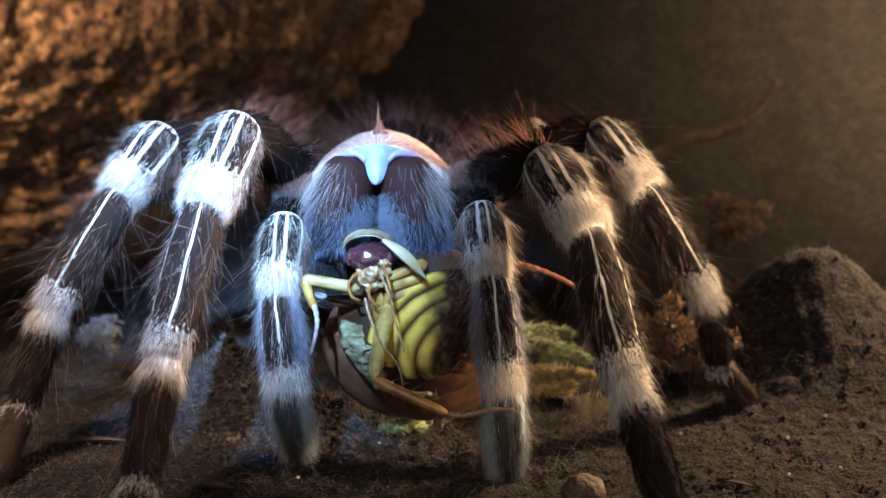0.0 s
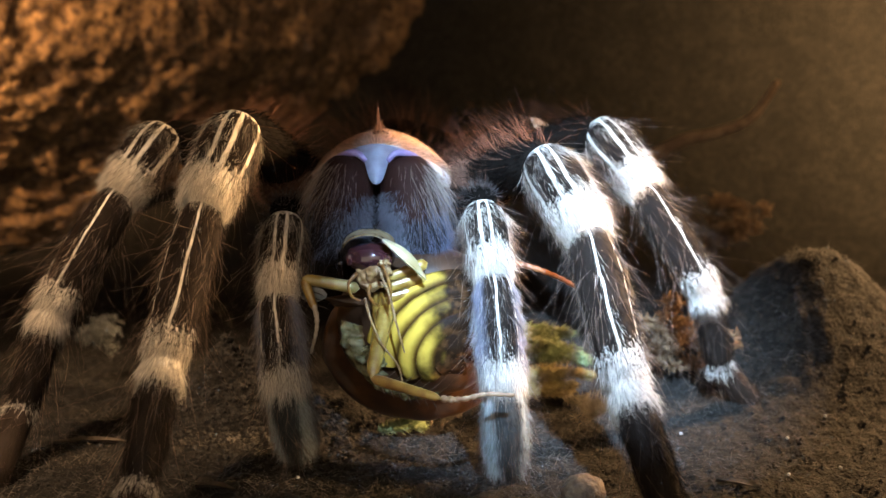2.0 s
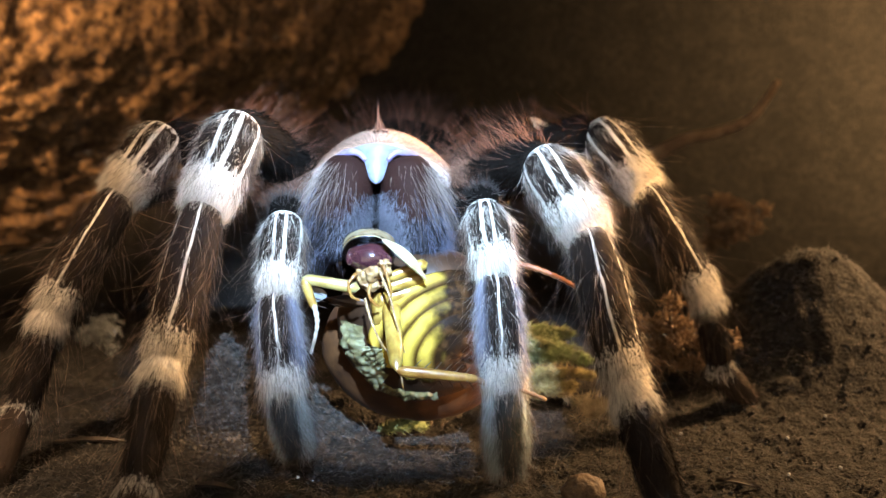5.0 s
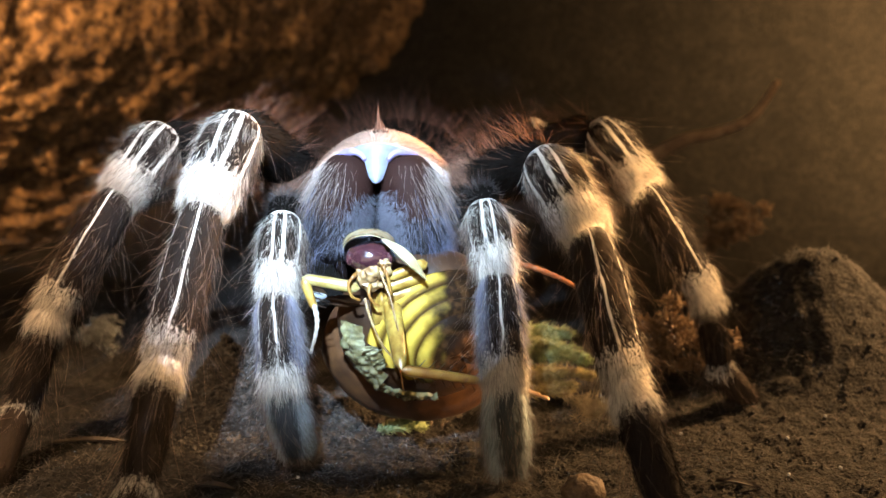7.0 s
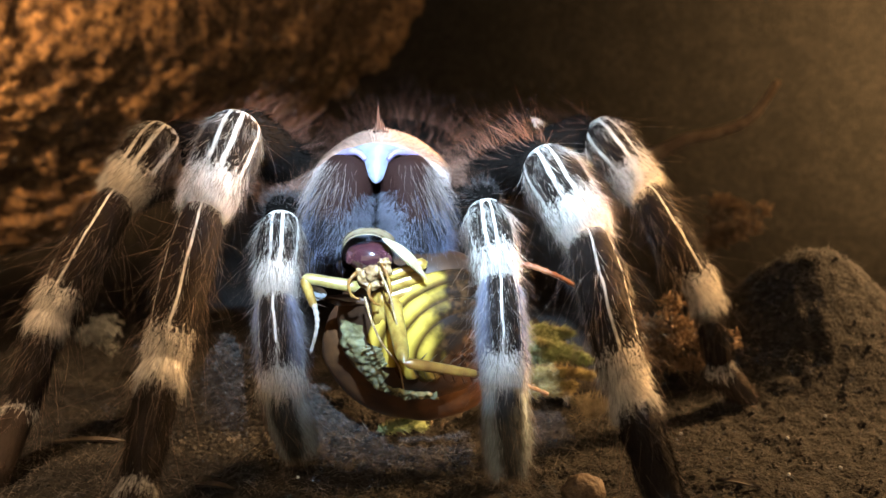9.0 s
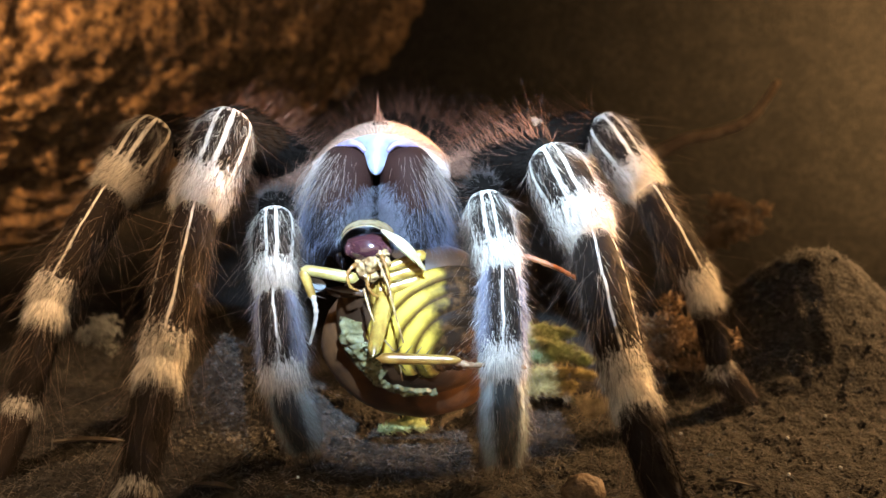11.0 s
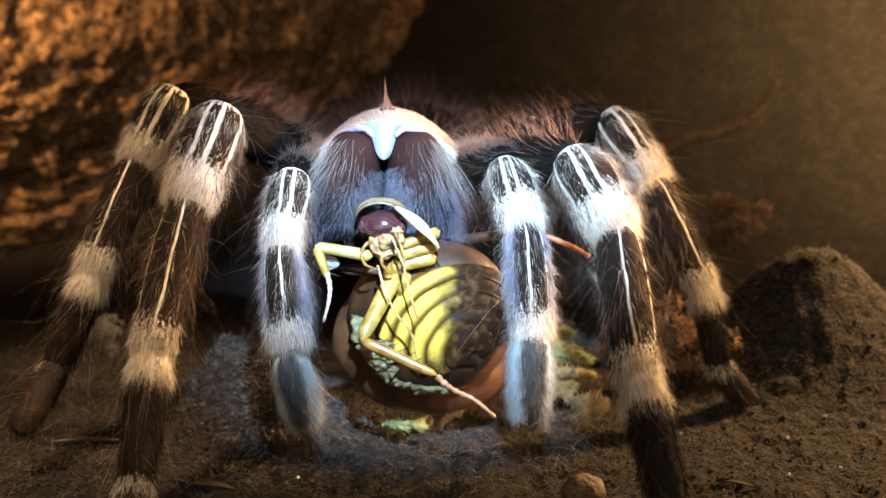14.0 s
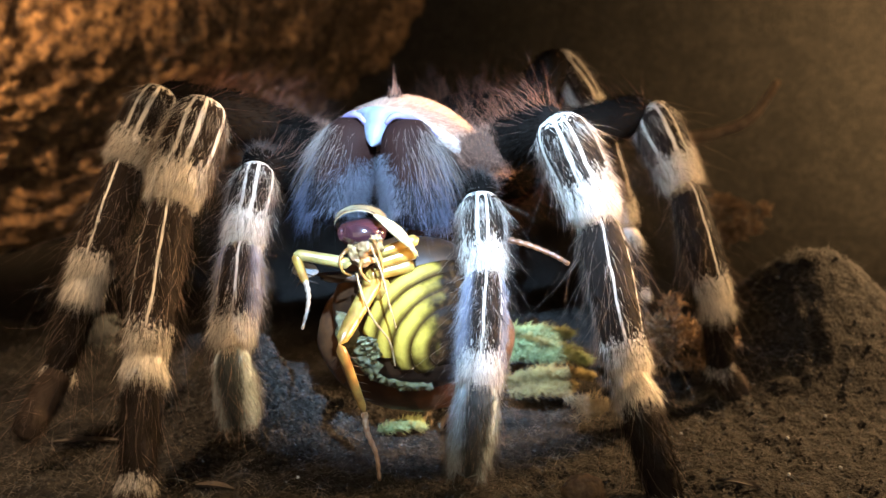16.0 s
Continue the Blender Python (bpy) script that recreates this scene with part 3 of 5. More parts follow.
def limb_part(kind, name, length, radius, dense=1.0, long=1.0, hand=1):
    """One rigid piece of a leg: cuticle, short coat, long bristles."""
    shape, material = SHAPES[kind], COATS[kind]
    ob = part(name, segment_mesh(name, length, radius, shape, material, hand=hand), spider)
    n = int(76 * length * radius * dense)
    if kind == "femur":
        part("hair_coat", limb_hair("hair_coat", length, radius, shape, COATS["black_bristle"], n // 3, 2.0, 0.05, 0.9, steps=2), ob)
        part("bristles", limb_hair("bristles", length, radius, shape, COATS["red_bristle"], int(115 * dense), 7.5 * long, 0.020, 3.4, sector=(0, 0.75), spread=2.6, wave=0.2), ob)
        return ob
    lift = {"patella": 0.07, "tibia": 0.06, "metatarsus": 0.08, "tarsus": 0.14, "palp_tibia": 0.15, "palp_tarsus": 0.34}[kind]
    coat_long = {"patella": 2.5, "tibia": 2.0, "metatarsus": 2.4, "tarsus": 1.8, "palp_tibia": 2.0, "palp_tarsus": 1.8}[kind]
    part("hair_coat", limb_hair("hair_coat", length, radius, shape, material, int(n * 1.7), coat_long, 0.025, lift, steps=2, hand=hand, wave=0.16, clump=0.16), ob)
    if kind in ("tibia", "palp_tibia"):
        part("end_tuft", limb_hair("end_tuft", length, radius, shape, material, n // 6, 3.0, 0.036, 0.13, along=(0.84, 1.0), hand=hand, steps=2, clump=0.14), ob)
    if kind in ("patella", "tibia", "palp_tibia"):
        low = 0.55 if kind != "tibia" else 0.80
        part("white_tuft", limb_hair("white_tuft", length, radius, shape, material, n // 4, 2.2, 0.033, 0.08, along=(low, 0.95), hand=hand, steps=2, clump=0.12), ob)
    if kind == "patella":
        part("cuff", limb_hair("cuff", length, radius, shape, material, n // 5, 1.5, 0.035, 0.16, along=(0.86, 0.98), steps=2, clump=0.2, hand=hand), ob)
        part("knee_tuft", limb_hair("knee_tuft", length, radius, shape, material, n // 3, 3.4, 0.028, 0.28, along=(-0.09, 0.14), wave=0.22, steps=2, clump=0.14, hand=hand), ob)
        for side in (-1, 1):
            part("side_fringe", limb_hair("side_fringe", length, radius, shape, COATS["bristle"], n // 12, 3.2, 0.026, 0.24, along=(0.0, 0.85), sector=(side * 1.6, 0.35), wave=0.26, steps=2), ob)
    if kind == "tibia":
        for side in (-1, 1):
            part("side_fringe", limb_hair("side_fringe", length, radius, shape, COATS["bristle"], n // 45, 3.0, 0.024, 0.30, along=(0.0, 0.95), sector=(side * 1.75, 0.4), wave=0.24, steps=2, clump=0.2), ob)
    if kind == "metatarsus":
        part("white_tuft", limb_hair("white_tuft", length, radius, shape, material, int(n * 0.8), 3.0, 0.036, 0.26, along=(-0.06, 0.14), steps=2, clump=0.18), ob)
        part("end_tuft", limb_hair("end_tuft", length, radius, shape, material, n // 8, 2.4, 0.04, 0.5, along=(0.92, 1.0)), ob)
    if kind in ("palp_tibia", "palp_tarsus"):
        for side in (-1, 1):
            part("side_fringe", limb_hair("side_fringe", length, radius, shape, COATS["palp_bristle"], n // 9, 2.6, 0.021, 0.42, along=(0.0, 0.97), sector=(side * 1.5, 0.45), wave=0.22, steps=2, clump=0.22), ob)
    count = {"patella": 180, "tibia": 240, "metatarsus": 120, "tarsus": 90, "palp_tibia": 280, "palp_tarsus": 480}[kind]
    size = {"patella": 5.0, "tibia": 7.5, "metatarsus": 8.0, "tarsus": 4.0, "palp_tibia": 5.2, "palp_tarsus": 2.7}[kind]
    part("bristles", limb_hair("bristles", length, radius, shape, COATS["bristle"], int(count * dense), size * long * 1.3, 0.022, 0.38 if kind in ("metatarsus", "tarsus", "palp_tarsus") else 0.62, spread=2.4, wave=0.36, droop=0.45, skew=2.0), ob)
    return ob


def leg(lengths, radii, dense=1.0, long=1.0, hand=1):
    """Femur, patella, tibia, metatarsus, tarsus."""
    kinds = ("femur", "patella", "tibia", "metatarsus", "tarsus")
    return [limb_part(k, k, ln, r, dense, long, hand) for k, ln, r in zip(kinds, lengths, radii)]


def palp(lengths, radii, hand=1):
    kinds = (("femur", "palp_femur"), ("patella", "palp_patella"), ("palp_tibia", "palp_tibia"), ("palp_tarsus", "palp_tarsus"))
    pieces = [limb_part(k, n, ln, r, 1.3, 0.8, hand) for (k, n), ln, r in zip(kinds, lengths, radii)]
    # bristly black cap over the knee
    cap = part("knee_cap", blob("knee_cap", 2.5, COATS["femur"], 2.0, (1.0, 1.1, 1.0), 0.08, 14), pieces[1], "bristly black knee cap")
    cap.location = Vector((-0.3, 0, -1.7)) * MM
    count = 520
    d = unit(rng.normal(0, 1, (count, 3)) - np.array([0, 0, 0.5]))
    ln = rng.uniform(0.6, 2.4, count)
    part("bristles", strands(d * 2.45, d + rng.normal(0, 0.3, (count, 3)), ln, np.full(count, 0.03), rng.normal(0, 0.25, (count, 3)) * ln[:, None], np.stack([np.zeros(count), d[:, 0], rng.random(count)], 1), "bristles", COATS["cap_bristle"], 2), cap)
    return pieces


def thigh_crest(piece, length, radius, count):
    """Upright rusty hair along the top of a thigh."""
    part("crest", limb_hair("crest", length, radius, SHAPES["femur"], COATS["rust_hair"], count, 7.5, 0.024, 4.5, sector=(0, 0.55), along=(0.0, 0.75), spread=1.8, wave=0.16), piece, "upright rusty hair")


LEFT_PALP = palp((16, 13.1, 14.1, 10.8), (2.8, 3.2, 3.2, 2.7))
RIGHT_PALP = palp((16, 12.0, 17.0, 13.2), (2.8, 3.2, 3.2, 2.9), -1)
LEFT_FRONT = leg((24, 15.4, 22.9, 19.0, 9.5), (3.5, 4.25, 3.5, 2.9, 2.4))
RIGHT_FRONT = leg((24, 15.0, 22.8, 20.7, 9), (3.5, 4.1, 3.5, 2.9, 2.4), hand=-1)
LEFT_SECOND = leg((27, 12.9, 21.3, 16.3, 13.2), (3.4, 4.1, 3.4, 2.7, 2.3))
RIGHT_SECOND = leg((27, 13.6, 20.2, 15.1, 12.0), (3.4, 3.9, 3.2, 2.6, 2.2), 0.8, hand=-1)
RIGHT_THIRD = leg((24, 14.4, 21.7, 12.5, 8.3), (3.4, 3.7, 3.4, 2.6, 2.2), 0.35)
LEFT_THIRD = leg((24, 11.8, 21.7, 15.8, 10.5), (3.4, 3.4, 3.0, 2.4, 2.0), 0.15)

thigh_crest(RIGHT_FRONT[0], 24, 3.5, 90)
thigh_crest(LEFT_FRONT[0], 24, 3.5, 70)


# The body is built round the point between eyes and fangs.
CARAPACE_HALF, CARAPACE_FRONT, CARAPACE_BACK, CARAPACE_MID = 14.0, 14.5, 20.0, 7.0


def carapace_point(rho, phi):
    """A point of the broad, low shield: rho runs from its middle to its edge."""
    x = CARAPACE_HALF * rho * np.cos(phi)
    sy = np.sin(phi)
    y = CARAPACE_MID + rho * sy * np.where(sy < 0, CARAPACE_FRONT, CARAPACE_BACK)
    z = 3.75 - 0.050 * x * x - np.where(y < 4, 0.0085, 0.012) * (y - 4) ** 2 + 0.16 * np.cos(9 * phi) * rho ** 2
    z = z - 0.9 * np.exp(-(x / 1.4) ** 2 - ((y - 16) / 2.5) ** 2)
    return x, y, z


def carapace():
    cols, inner, rim = 72, 26, 5
    verts, coat = [], []
    for i in range(inner + rim):
        over = max(0, i - inner + 1) / rim
        for j in range(cols):
            phi = 2 * math.pi * j / cols
            rho = min(1.0, i / (inner - 1))
            x, y, z = (float(v) for v in carapace_point(rho, phi))
            k = 1 + 0.035 * math.sin(math.pi * over) - 0.05 * over
            verts.append((x * k, CARAPACE_MID + (y - CARAPACE_MID) * k, z - 2.2 * over))
            coat.append((1 - 0.9 * rho, j / cols - 0.5, 0.5))
    ob = part("carapace", mesh_of("carapace", verts, grid_faces(inner + rim, cols), COATS["carapace"], coat), spider, "pinkish-tan low carapace with short combed hair")
    # short hair combed outwards from the face
    n = 13000
    phi, rho = rng.uniform(-math.pi, math.pi, n), np.sqrt(rng.random(n)) * 0.99
    x, y, z = carapace_point(rho, phi)
    root = np.stack([x, y, z], 1)
    nrm = unit(np.stack([0.10 * x, np.where(y < 4, 0.017, 0.024) * (y - 4), np.ones(n)], 1))
    comb = np.stack([x, y + 9.5, np.zeros(n)], 1)
    comb = unit(comb - nrm * (comb * nrm).sum(1, keepdims=True))
    way = comb + nrm * 0.20 + rng.normal(0, 0.10, (n, 3))
    ln = rng.uniform(1.0, 2.3, n)
    part("hair_coat", strands(root, way, ln, np.full(n, 0.034), -nrm * (ln * 0.08)[:, None], np.stack([np.full(n, 0.5), phi, rng.random(n)], 1), "hair_coat", COATS["carapace_hair"], 2), ob)
    # long hair that stands round the rim
    n = 260
    phi = rng.uniform(-0.35, math.pi + 0.35, n)
    x, y, z = carapace_point(np.full(n, 0.97), phi)
    way = np.stack([np.cos(phi) * 0.8, np.sin(phi) * 0.5, rng.uniform(0.3, 1.2, n)], 1) + rng.normal(0, 0.2, (n, 3))
    part("fringe", strands(np.stack([x, y, z], 1), way, rng.uniform(2.5, 5.5, n), np.full(n, 0.034),
                           rng.normal(0, 0.6, (n, 3)), np.stack([np.zeros(n), phi, rng.random(n)], 1), "fringe", COATS["red_bristle"]), ob)
    # eye mound and its tuft
    mound = part("eye_mound", blob("eye_mound", 0.9, COATS["carapace"], 2.0, (1.3, 0.9, 0.5), 0.05, 10), ob, "dark little mound with the eyes")
    mound.location = Vector((0.1, 1.0, 3.85)) * MM
    for x, z in ((-1.0, 0.2), (1.1, 0.2), (-0.35, 0.6), (0.4, 0.6)):
        e = part("eye", blob("eye", 0.24, EYE_BLACK, 1.0, n=8, rough=0.0), ob, "tiny shiny black eye")
        e.location = Vector((0.1 + x, 0.5, 3.8 + 0.5 * z)) * MM
    n = 60
    root = np.stack([rng.normal(0.0, 0.8, n), rng.normal(0, 0.4, n) + 1.0, np.full(n, 3.9)], 1)
    way = np.stack([-root[:, 0] * 0.22 + rng.normal(0, 0.12, n) - 0.04, rng.normal(0.1, 0.1, n), np.ones(n)], 1)
    ln = rng.uniform(0.8, 2.9, n) * np.exp(-(root[:, 0] / 1.3) ** 2)
    ln[:9] = (4.9, 4.2, 3.8, 5.8, 3.4, 3.0, 4.0, 3.2, 2.8)
    root[:9, 0] *= 0.35
    way[:9, 0] = -root[:9, 0] * 0.22 - 0.05
    part("crest", strands(root, way, ln, np.full(n, 0.065), rng.normal(0, 0.12, (n, 3)), np.stack([np.zeros(n), np.zeros(n), rng.random(n)], 1), "crest", COATS["red_bristle"]), ob,
         "pointed tuft of reddish bristles")
    return ob


def clypeus():
    """Pale bare skin between the jaws, a broad Y that runs down to a point, with a lavender rim over each jaw."""
    rows, cols = 40, 21
    verts = []
    for i in range(rows):
        s = i / (rows - 1)
        half = (2.6 * max(0.0, 1 - s / 0.16) ** 1.3 + 1.0 + 1.55 * (1 - s) ** 1.2) * math.sqrt(max(0.0, 1 - s ** 9)) + 0.04
        for j in range(cols):
            e = 2 * j / (cols - 1) - 1
            x = half * e
            z = 2.7 - 5.9 * s + 0.25 * (1 - s) * (1 - e * e) - 0.052 * x * x
            y = -8.2 - 2.7 * math.sin(s * 1.5) - 0.6 * (1 - e * e) + 0.05 * x * x
            verts.append((x, y, z))
    back = [(x * 0.98, y + 1.6, z - 0.1) for x, y, z in verts]
    n = rows * cols
    faces = grid_faces(rows, cols, False) + [tuple(n + k for k in reversed(q)) for q in grid_faces(rows, cols, False)]
    ob = part("clypeus", mesh_of("clypeus", verts + back, faces, CLYPEUS), spider, "pale bluish bare skin above the jaws")
    for side in (-1, 1):
        line = smooth_path([(side * 1.7, -9.6, 0.3), (side * 3.0, -9.2, 1.5), (side * 5.2, -7.9, 1.2), (side * 7.2, -6.3, -0.2), (side * 8.8, -4.6, -2.0)], 22)
        part("face_rim", curved_rod("face_rim", line, [0.62 - 0.35 * abs(i - 8) / 13 for i in range(22)], LAVENDER), ob, "lavender skin rim over the jaw")
    return ob


def chelicera(side):
    """A bulging dark jaw under long drooping hair; it starts at the top and runs down."""
    length, radius = 14.6, 4.9
    shape = lambda s: 0.55 + 0.47 * math.sin(math.pi * (0.12 + 0.68 * s))
    hair = COATS["chelicera_hair"]
    inward = side * 1.1
    ob = part("chelicera", segment_mesh("chelicera", length, radius, shape, COATS["chelicera"]), spider, "dark reddish-brown hairy jaw")
    part("hair_coat", limb_hair("hair_coat", length, radius, shape, COATS["chelicera"], 3600, 1.5, 0.028, 0.30, along=(-0.06, 1.0), steps=2, clump=0.15), ob)
    part("long_hair", limb_hair("long_hair", length, radius, shape, hair, 170, 8.0, 0.026, 0.80, along=(-0.04, 0.42), sector=(-side * 0.95, 0.50), droop=0.55, wave=0.07), ob)
    part("short_hair", limb_hair("short_hair", length, radius, shape, hair, 130, 2.4, 0.017, 0.95, along=(-0.08, 0.30), sector=(-side * 0.7, 0.7), droop=0.5, wave=0.2), ob)
    part("fringe", limb_hair("fringe", length, radius, shape, hair, 640, 5.0, 0.021, 0.20, along=(0.35, 1.0), sector=(-side * 1.0, 0.6), droop=0.2, wave=0.10, clump=0.22), ob)
    for low, count in ((0.24, 500), (0.36, 1000), (0.46, 1500)):
        part("inner_brush", limb_hair("inner_brush", length, radius, shape, COATS["jaw_brush"], count, 1.9, 0.026, 1.2, along=(low, 0.92), sector=(inward, 0.42), droop=0.1, wave=0.20, clump=0.22, steps=2), ob)
    line = smooth_path([(0.5, side * 1.5, 13.0), (1.2, side * 2.6, 15.6), (0.2, side * 3.4, 17.4), (-1.8, side * 3.6, 18.6)], 14)
    part("fang", curved_rod("fang", line, [1.3 - 1.1 * i / 13 for i in range(14)], FANG), ob, "curved glossy black fang")
    return ob


def soft_mass(name, r, squash, material, hair, count, long, label, thick=0.04):
    ob = part(name, blob(name, r, material, 6.0, squash, 0.06), spider, label)
    d = unit(rng.normal(0, 1, (count, 3)))
    root = d * r * np.array(squash) * 0.97
    way = d + rng.normal(0, 0.35, (count, 3)) + np.array([0, 0, 0.3])
    ln = long * rng.uniform(0.5, 1.3, count)
    part("hair_coat", strands(root, way, ln, np.full(count, thick), rng.normal(0, 0.2, (count, 3)) * ln[:, None], np.stack([np.full(count, 0.5), d[:, 0], rng.random(count)], 1), "hair_coat", hair), ob)
    return ob


CARAPACE, CLYPEUS_PART = carapace(), clypeus()
LEFT_JAW, RIGHT_JAW = chelicera(-1), chelicera(1)
ABDOMEN = soft_mass("abdomen", 15, (1.0, 1.3, 0.85), COATS["femur"], COATS["abdomen_hair"], 1300, 7.5, "black abdomen with long reddish hair")
LEFT_COXA = soft_mass("coxa", 4.3, (1.25, 1.2, 0.9), COATS["coxa"], COATS["coxa_hair"], 2600, 1.7, "pinkish hairy leg base", 0.022)
RIGHT_COXA = soft_mass("coxa", 3.7, (1.25, 1.2, 0.9), COATS["coxa"], COATS["coxa_hair"], 2600, 1.7, "pinkish hairy leg base", 0.022)
STERNUM = soft_mass("sternum", 8, (1.1, 1.6, 0.7), COATS["femur"], COATS["black_bristle"], 500, 2.0, "black underside")

# ---- the cockroach: built with its head at the origin ----
roach = thing("cockroach", "yellow and brown cockroach held belly outwards in the jaws", "cockroach")


def beads(name, points, r0, r1, count, material, parent, label=""):
    """A jointed whip: little swellings along a line."""
    line = smooth_path(points, count * 4 + 1)
    radii = [(r0 + (r1 - r0) * i / (count * 4)) * (0.72 + 0.35 * abs(math.sin(i * math.pi / 4))) for i in range(count * 4 + 1)]
    return part(name, curved_rod(name, line, radii, material), parent, label)


def roach_limb(name, length, r0, r1, material, spines, parent, label=""):
    """A tapered, slightly flattened leg piece with spines along two edges."""
    rows, cols = 14, 12
    verts = []
    for i in range(rows):
        s = i / (rows - 1)
        r = (r0 + (r1 - r0) * s) * math.sqrt(max(0.0, 1 - abs(2 * s - 1) ** 8)) + 0.02
        verts += [(r * 0.75 * math.cos(2 * math.pi * j / cols), r * math.sin(2 * math.pi * j / cols), -0.2 + (length + 0.4) * s) for j in range(cols)]
    ob = part(name, mesh_of(name, verts, grid_faces(rows, cols), material), parent, label)
    if spines:
        spine = strands(np.zeros((1, 3)), np.array([[-0.3, 1.0, 0.8]]), np.array([1.7]), np.array([0.13]), np.zeros((1, 3)), np.zeros((1, 3)), "spine", R_BROWN)
        for k in range(spines):
            s, sg = 0.15 + 0.8 * k / (spines - 1), (1, -1)[k % 2]
            sp = part("spine", spine, ob)
            sp.matrix_basis = Matrix.Translation(Vector((-0.2, sg * (r0 + (r1 - r0) * s) * 0.9, s * length)) * MM) @ (Matrix.Identity(4) if sg > 0 else Matrix.Rotation(radians(150), 4, "Z"))
    return ob


def roach_body():
    # head and face
    part("head", blob("head", 3.85, R_HEAD, 3.0, (1.0, 0.80, 0.60), 0.07, 22), roach, "glossy purplish-brown head")
    for x, y, z, r, sq in ((0.9, -2.4, -2.0, 1.7, (1.1, 0.7, 0.8)), (-1.1, -2.2, -2.6, 1.3, (0.8, 0.7, 1.1)), (2.6, -2.2, -1.6, 1.2, (0.7, 0.7, 1.2)),
                           (0.4, -2.0, -4.0, 1.5, (1.3, 0.7, 0.6)), (2.2, -2.6, -0.4, 0.9, (1.2, 0.8, 0.8))):
        lump = part("mouthpart", blob("mouthpart", r * 0.85, R_FACE, x, sq, 0.6, 14), roach, "cream mouthpart")
        lump.location = Vector((x, y, z)) * MM
    for pts in (((1.9, -3.0, -0.6), (2.7, -4.0, -2.0), (3.3, -4.3, -4.5), (3.0, -3.6, -6.6)),
                ((-1.9, -3.0, -2.0), (-3.0, -4.0, -3.3), (-2.6, -4.2, -5.2), (-1.3, -3.8, -6.0)),
                ((0.2, -3.2, -3.6), (0.0, -4.2, -5.0), (0.8, -4.2, -6.4), (1.6, -3.6, -6.9))):
        beads("mouth_palp", pts, 0.34, 0.2, 5, R_AMBER, roach, "amber jointed mouth palp")
    for x in (-3.0, 3.0):
        e = part("eye", blob("eye", 1.0, R_HEAD, 1.0, (0.6, 0.6, 1.1), 0.0, 10), roach, "dark eye")
        e.location = Vector((x, -1.6, 0.0)) * MM
    # shield over the head: a thin arched rim and a cream flap beside it
    def plate(name, point, rows, cols, material, label, thick=0.3):
        verts = [point(i / (rows - 1), 2 * j / (cols - 1) - 1) for i in range(rows) for j in range(cols)]
        n = rows * cols
        low = [(x, y + thick * 0.5, z - thick) for x, y, z in verts]
        rim = [(j, j + 1, n + j + 1, n + j) for j in range(cols - 1)]
        rim += [(i * cols, n + i * cols, n + (i + 1) * cols, (i + 1) * cols) for i in range(rows - 1)]
        rim += [(i * cols + cols - 1, (i + 1) * cols + cols - 1, n + (i + 1) * cols + cols - 1, n + i * cols + cols - 1) for i in range(rows - 1)]
        faces = grid_faces(rows, cols, False) + [tuple(n + k for k in reversed(q)) for q in grid_faces(rows, cols, False)] + rim
        return part(name, mesh_of(name, verts + low, faces, material), roach, label)
    plate("pronotum", lambda s, e: (3.7 * math.sin(1.5 * e) * (1 + 0.12 * s) - 0.3, -2.9 + 4.5 * s + 1.1 * e * e, 1.3 + 2.7 * math.cos(1.5 * e) + 0.7 * s - 0.5 * s * s), 9, 31, R_SHIELD, "thin tan shield rim over the head", 0.25)

    def flap(s, e):
        k = (e + 1) / 2
        w = 2.0 * math.sin(math.pi * (0.12 + 0.84 * k))
        return (2.0 + 6.6 * k + 0.55 * w * s, -3.3 - 1.0 * math.sin(math.pi * k) + 0.8 * s * s, 3.2 - 6.0 * k + 0.70 * w * s - 0.5 * s * s)
    plate("shield_flap", flap, 8, 21, R_FLAP, "cream flap of the shield", 0.22)
    # crumpled pale skin and yellow leg bases of the thorax
    for x, y, z, r, sq, mt, nm in ((5.4, 1.6, -5.6, 3.0, (1.1, 0.5, 0.9), R_BROWN, "thorax_plate"),
                                   (2.2, -0.2, -8.4, 2.8, (0.7, 0.6, 1.2), R_YELLOW, "coxa"), (-2.4, 1.5, -7.2, 2.6, (1.6, 0.45, 0.35), R_BROWN, "thorax_plate"),
                                   (3.2, -0.4, -13.6, 1.3, (0.9, 0.3, 1.3), R_OLIVE, "thorax_skin")):
        ob = part(nm, blob(nm, r, mt, x * 3.1, sq, 0.38, 16), roach)
        ob.location = Vector((x, y, z)) * MM
    for a, b, r in (((8.6, -0.4, -0.9), (2.6, -2.0, -2.9), 0.95), ((8.4, -0.3, -2.9), (2.4, -1.8, -4.5), 1.1), ((8.0, -0.2, -4.9), (2.2, -1.6, -6.2), 1.15)):
        base = roach_limb("leg_base", (Vector(b) - Vector(a)).length, r, r * 0.72, R_YELLOW, 0, roach, "yellow leg base")
        base.matrix_basis = aim(a, b, (0, -1, 0.2))
    # belly: nested plates round an axis that points out and down
    belly = part("abdomen", blob("abdomen", 11.9, R_BROWN, 12.0, (1.14, 0.72, 1.04), 0.03, 26), roach, "glossy reddish-brown abdomen")
    back = part("back_shell", blob("back_shell", 12.6, R_SHELL, 5.0, (1.28, 0.58, 1.0), 0.035, 30), belly, "smooth orange-brown back shell")
    back.location = Vector((-0.2, 4.2, -4.8)) * MM
    size = np.array([13.2, 8.6, 12.1])
    pole = np.array([0.46, -0.82, -0.30])
    pole = pole / np.linalg.norm(pole)
    side_a = unit(np.cross(pole, np.array([-0.62, -0.1, 0.78])))
    side_b = np.cross(side_a, pole)
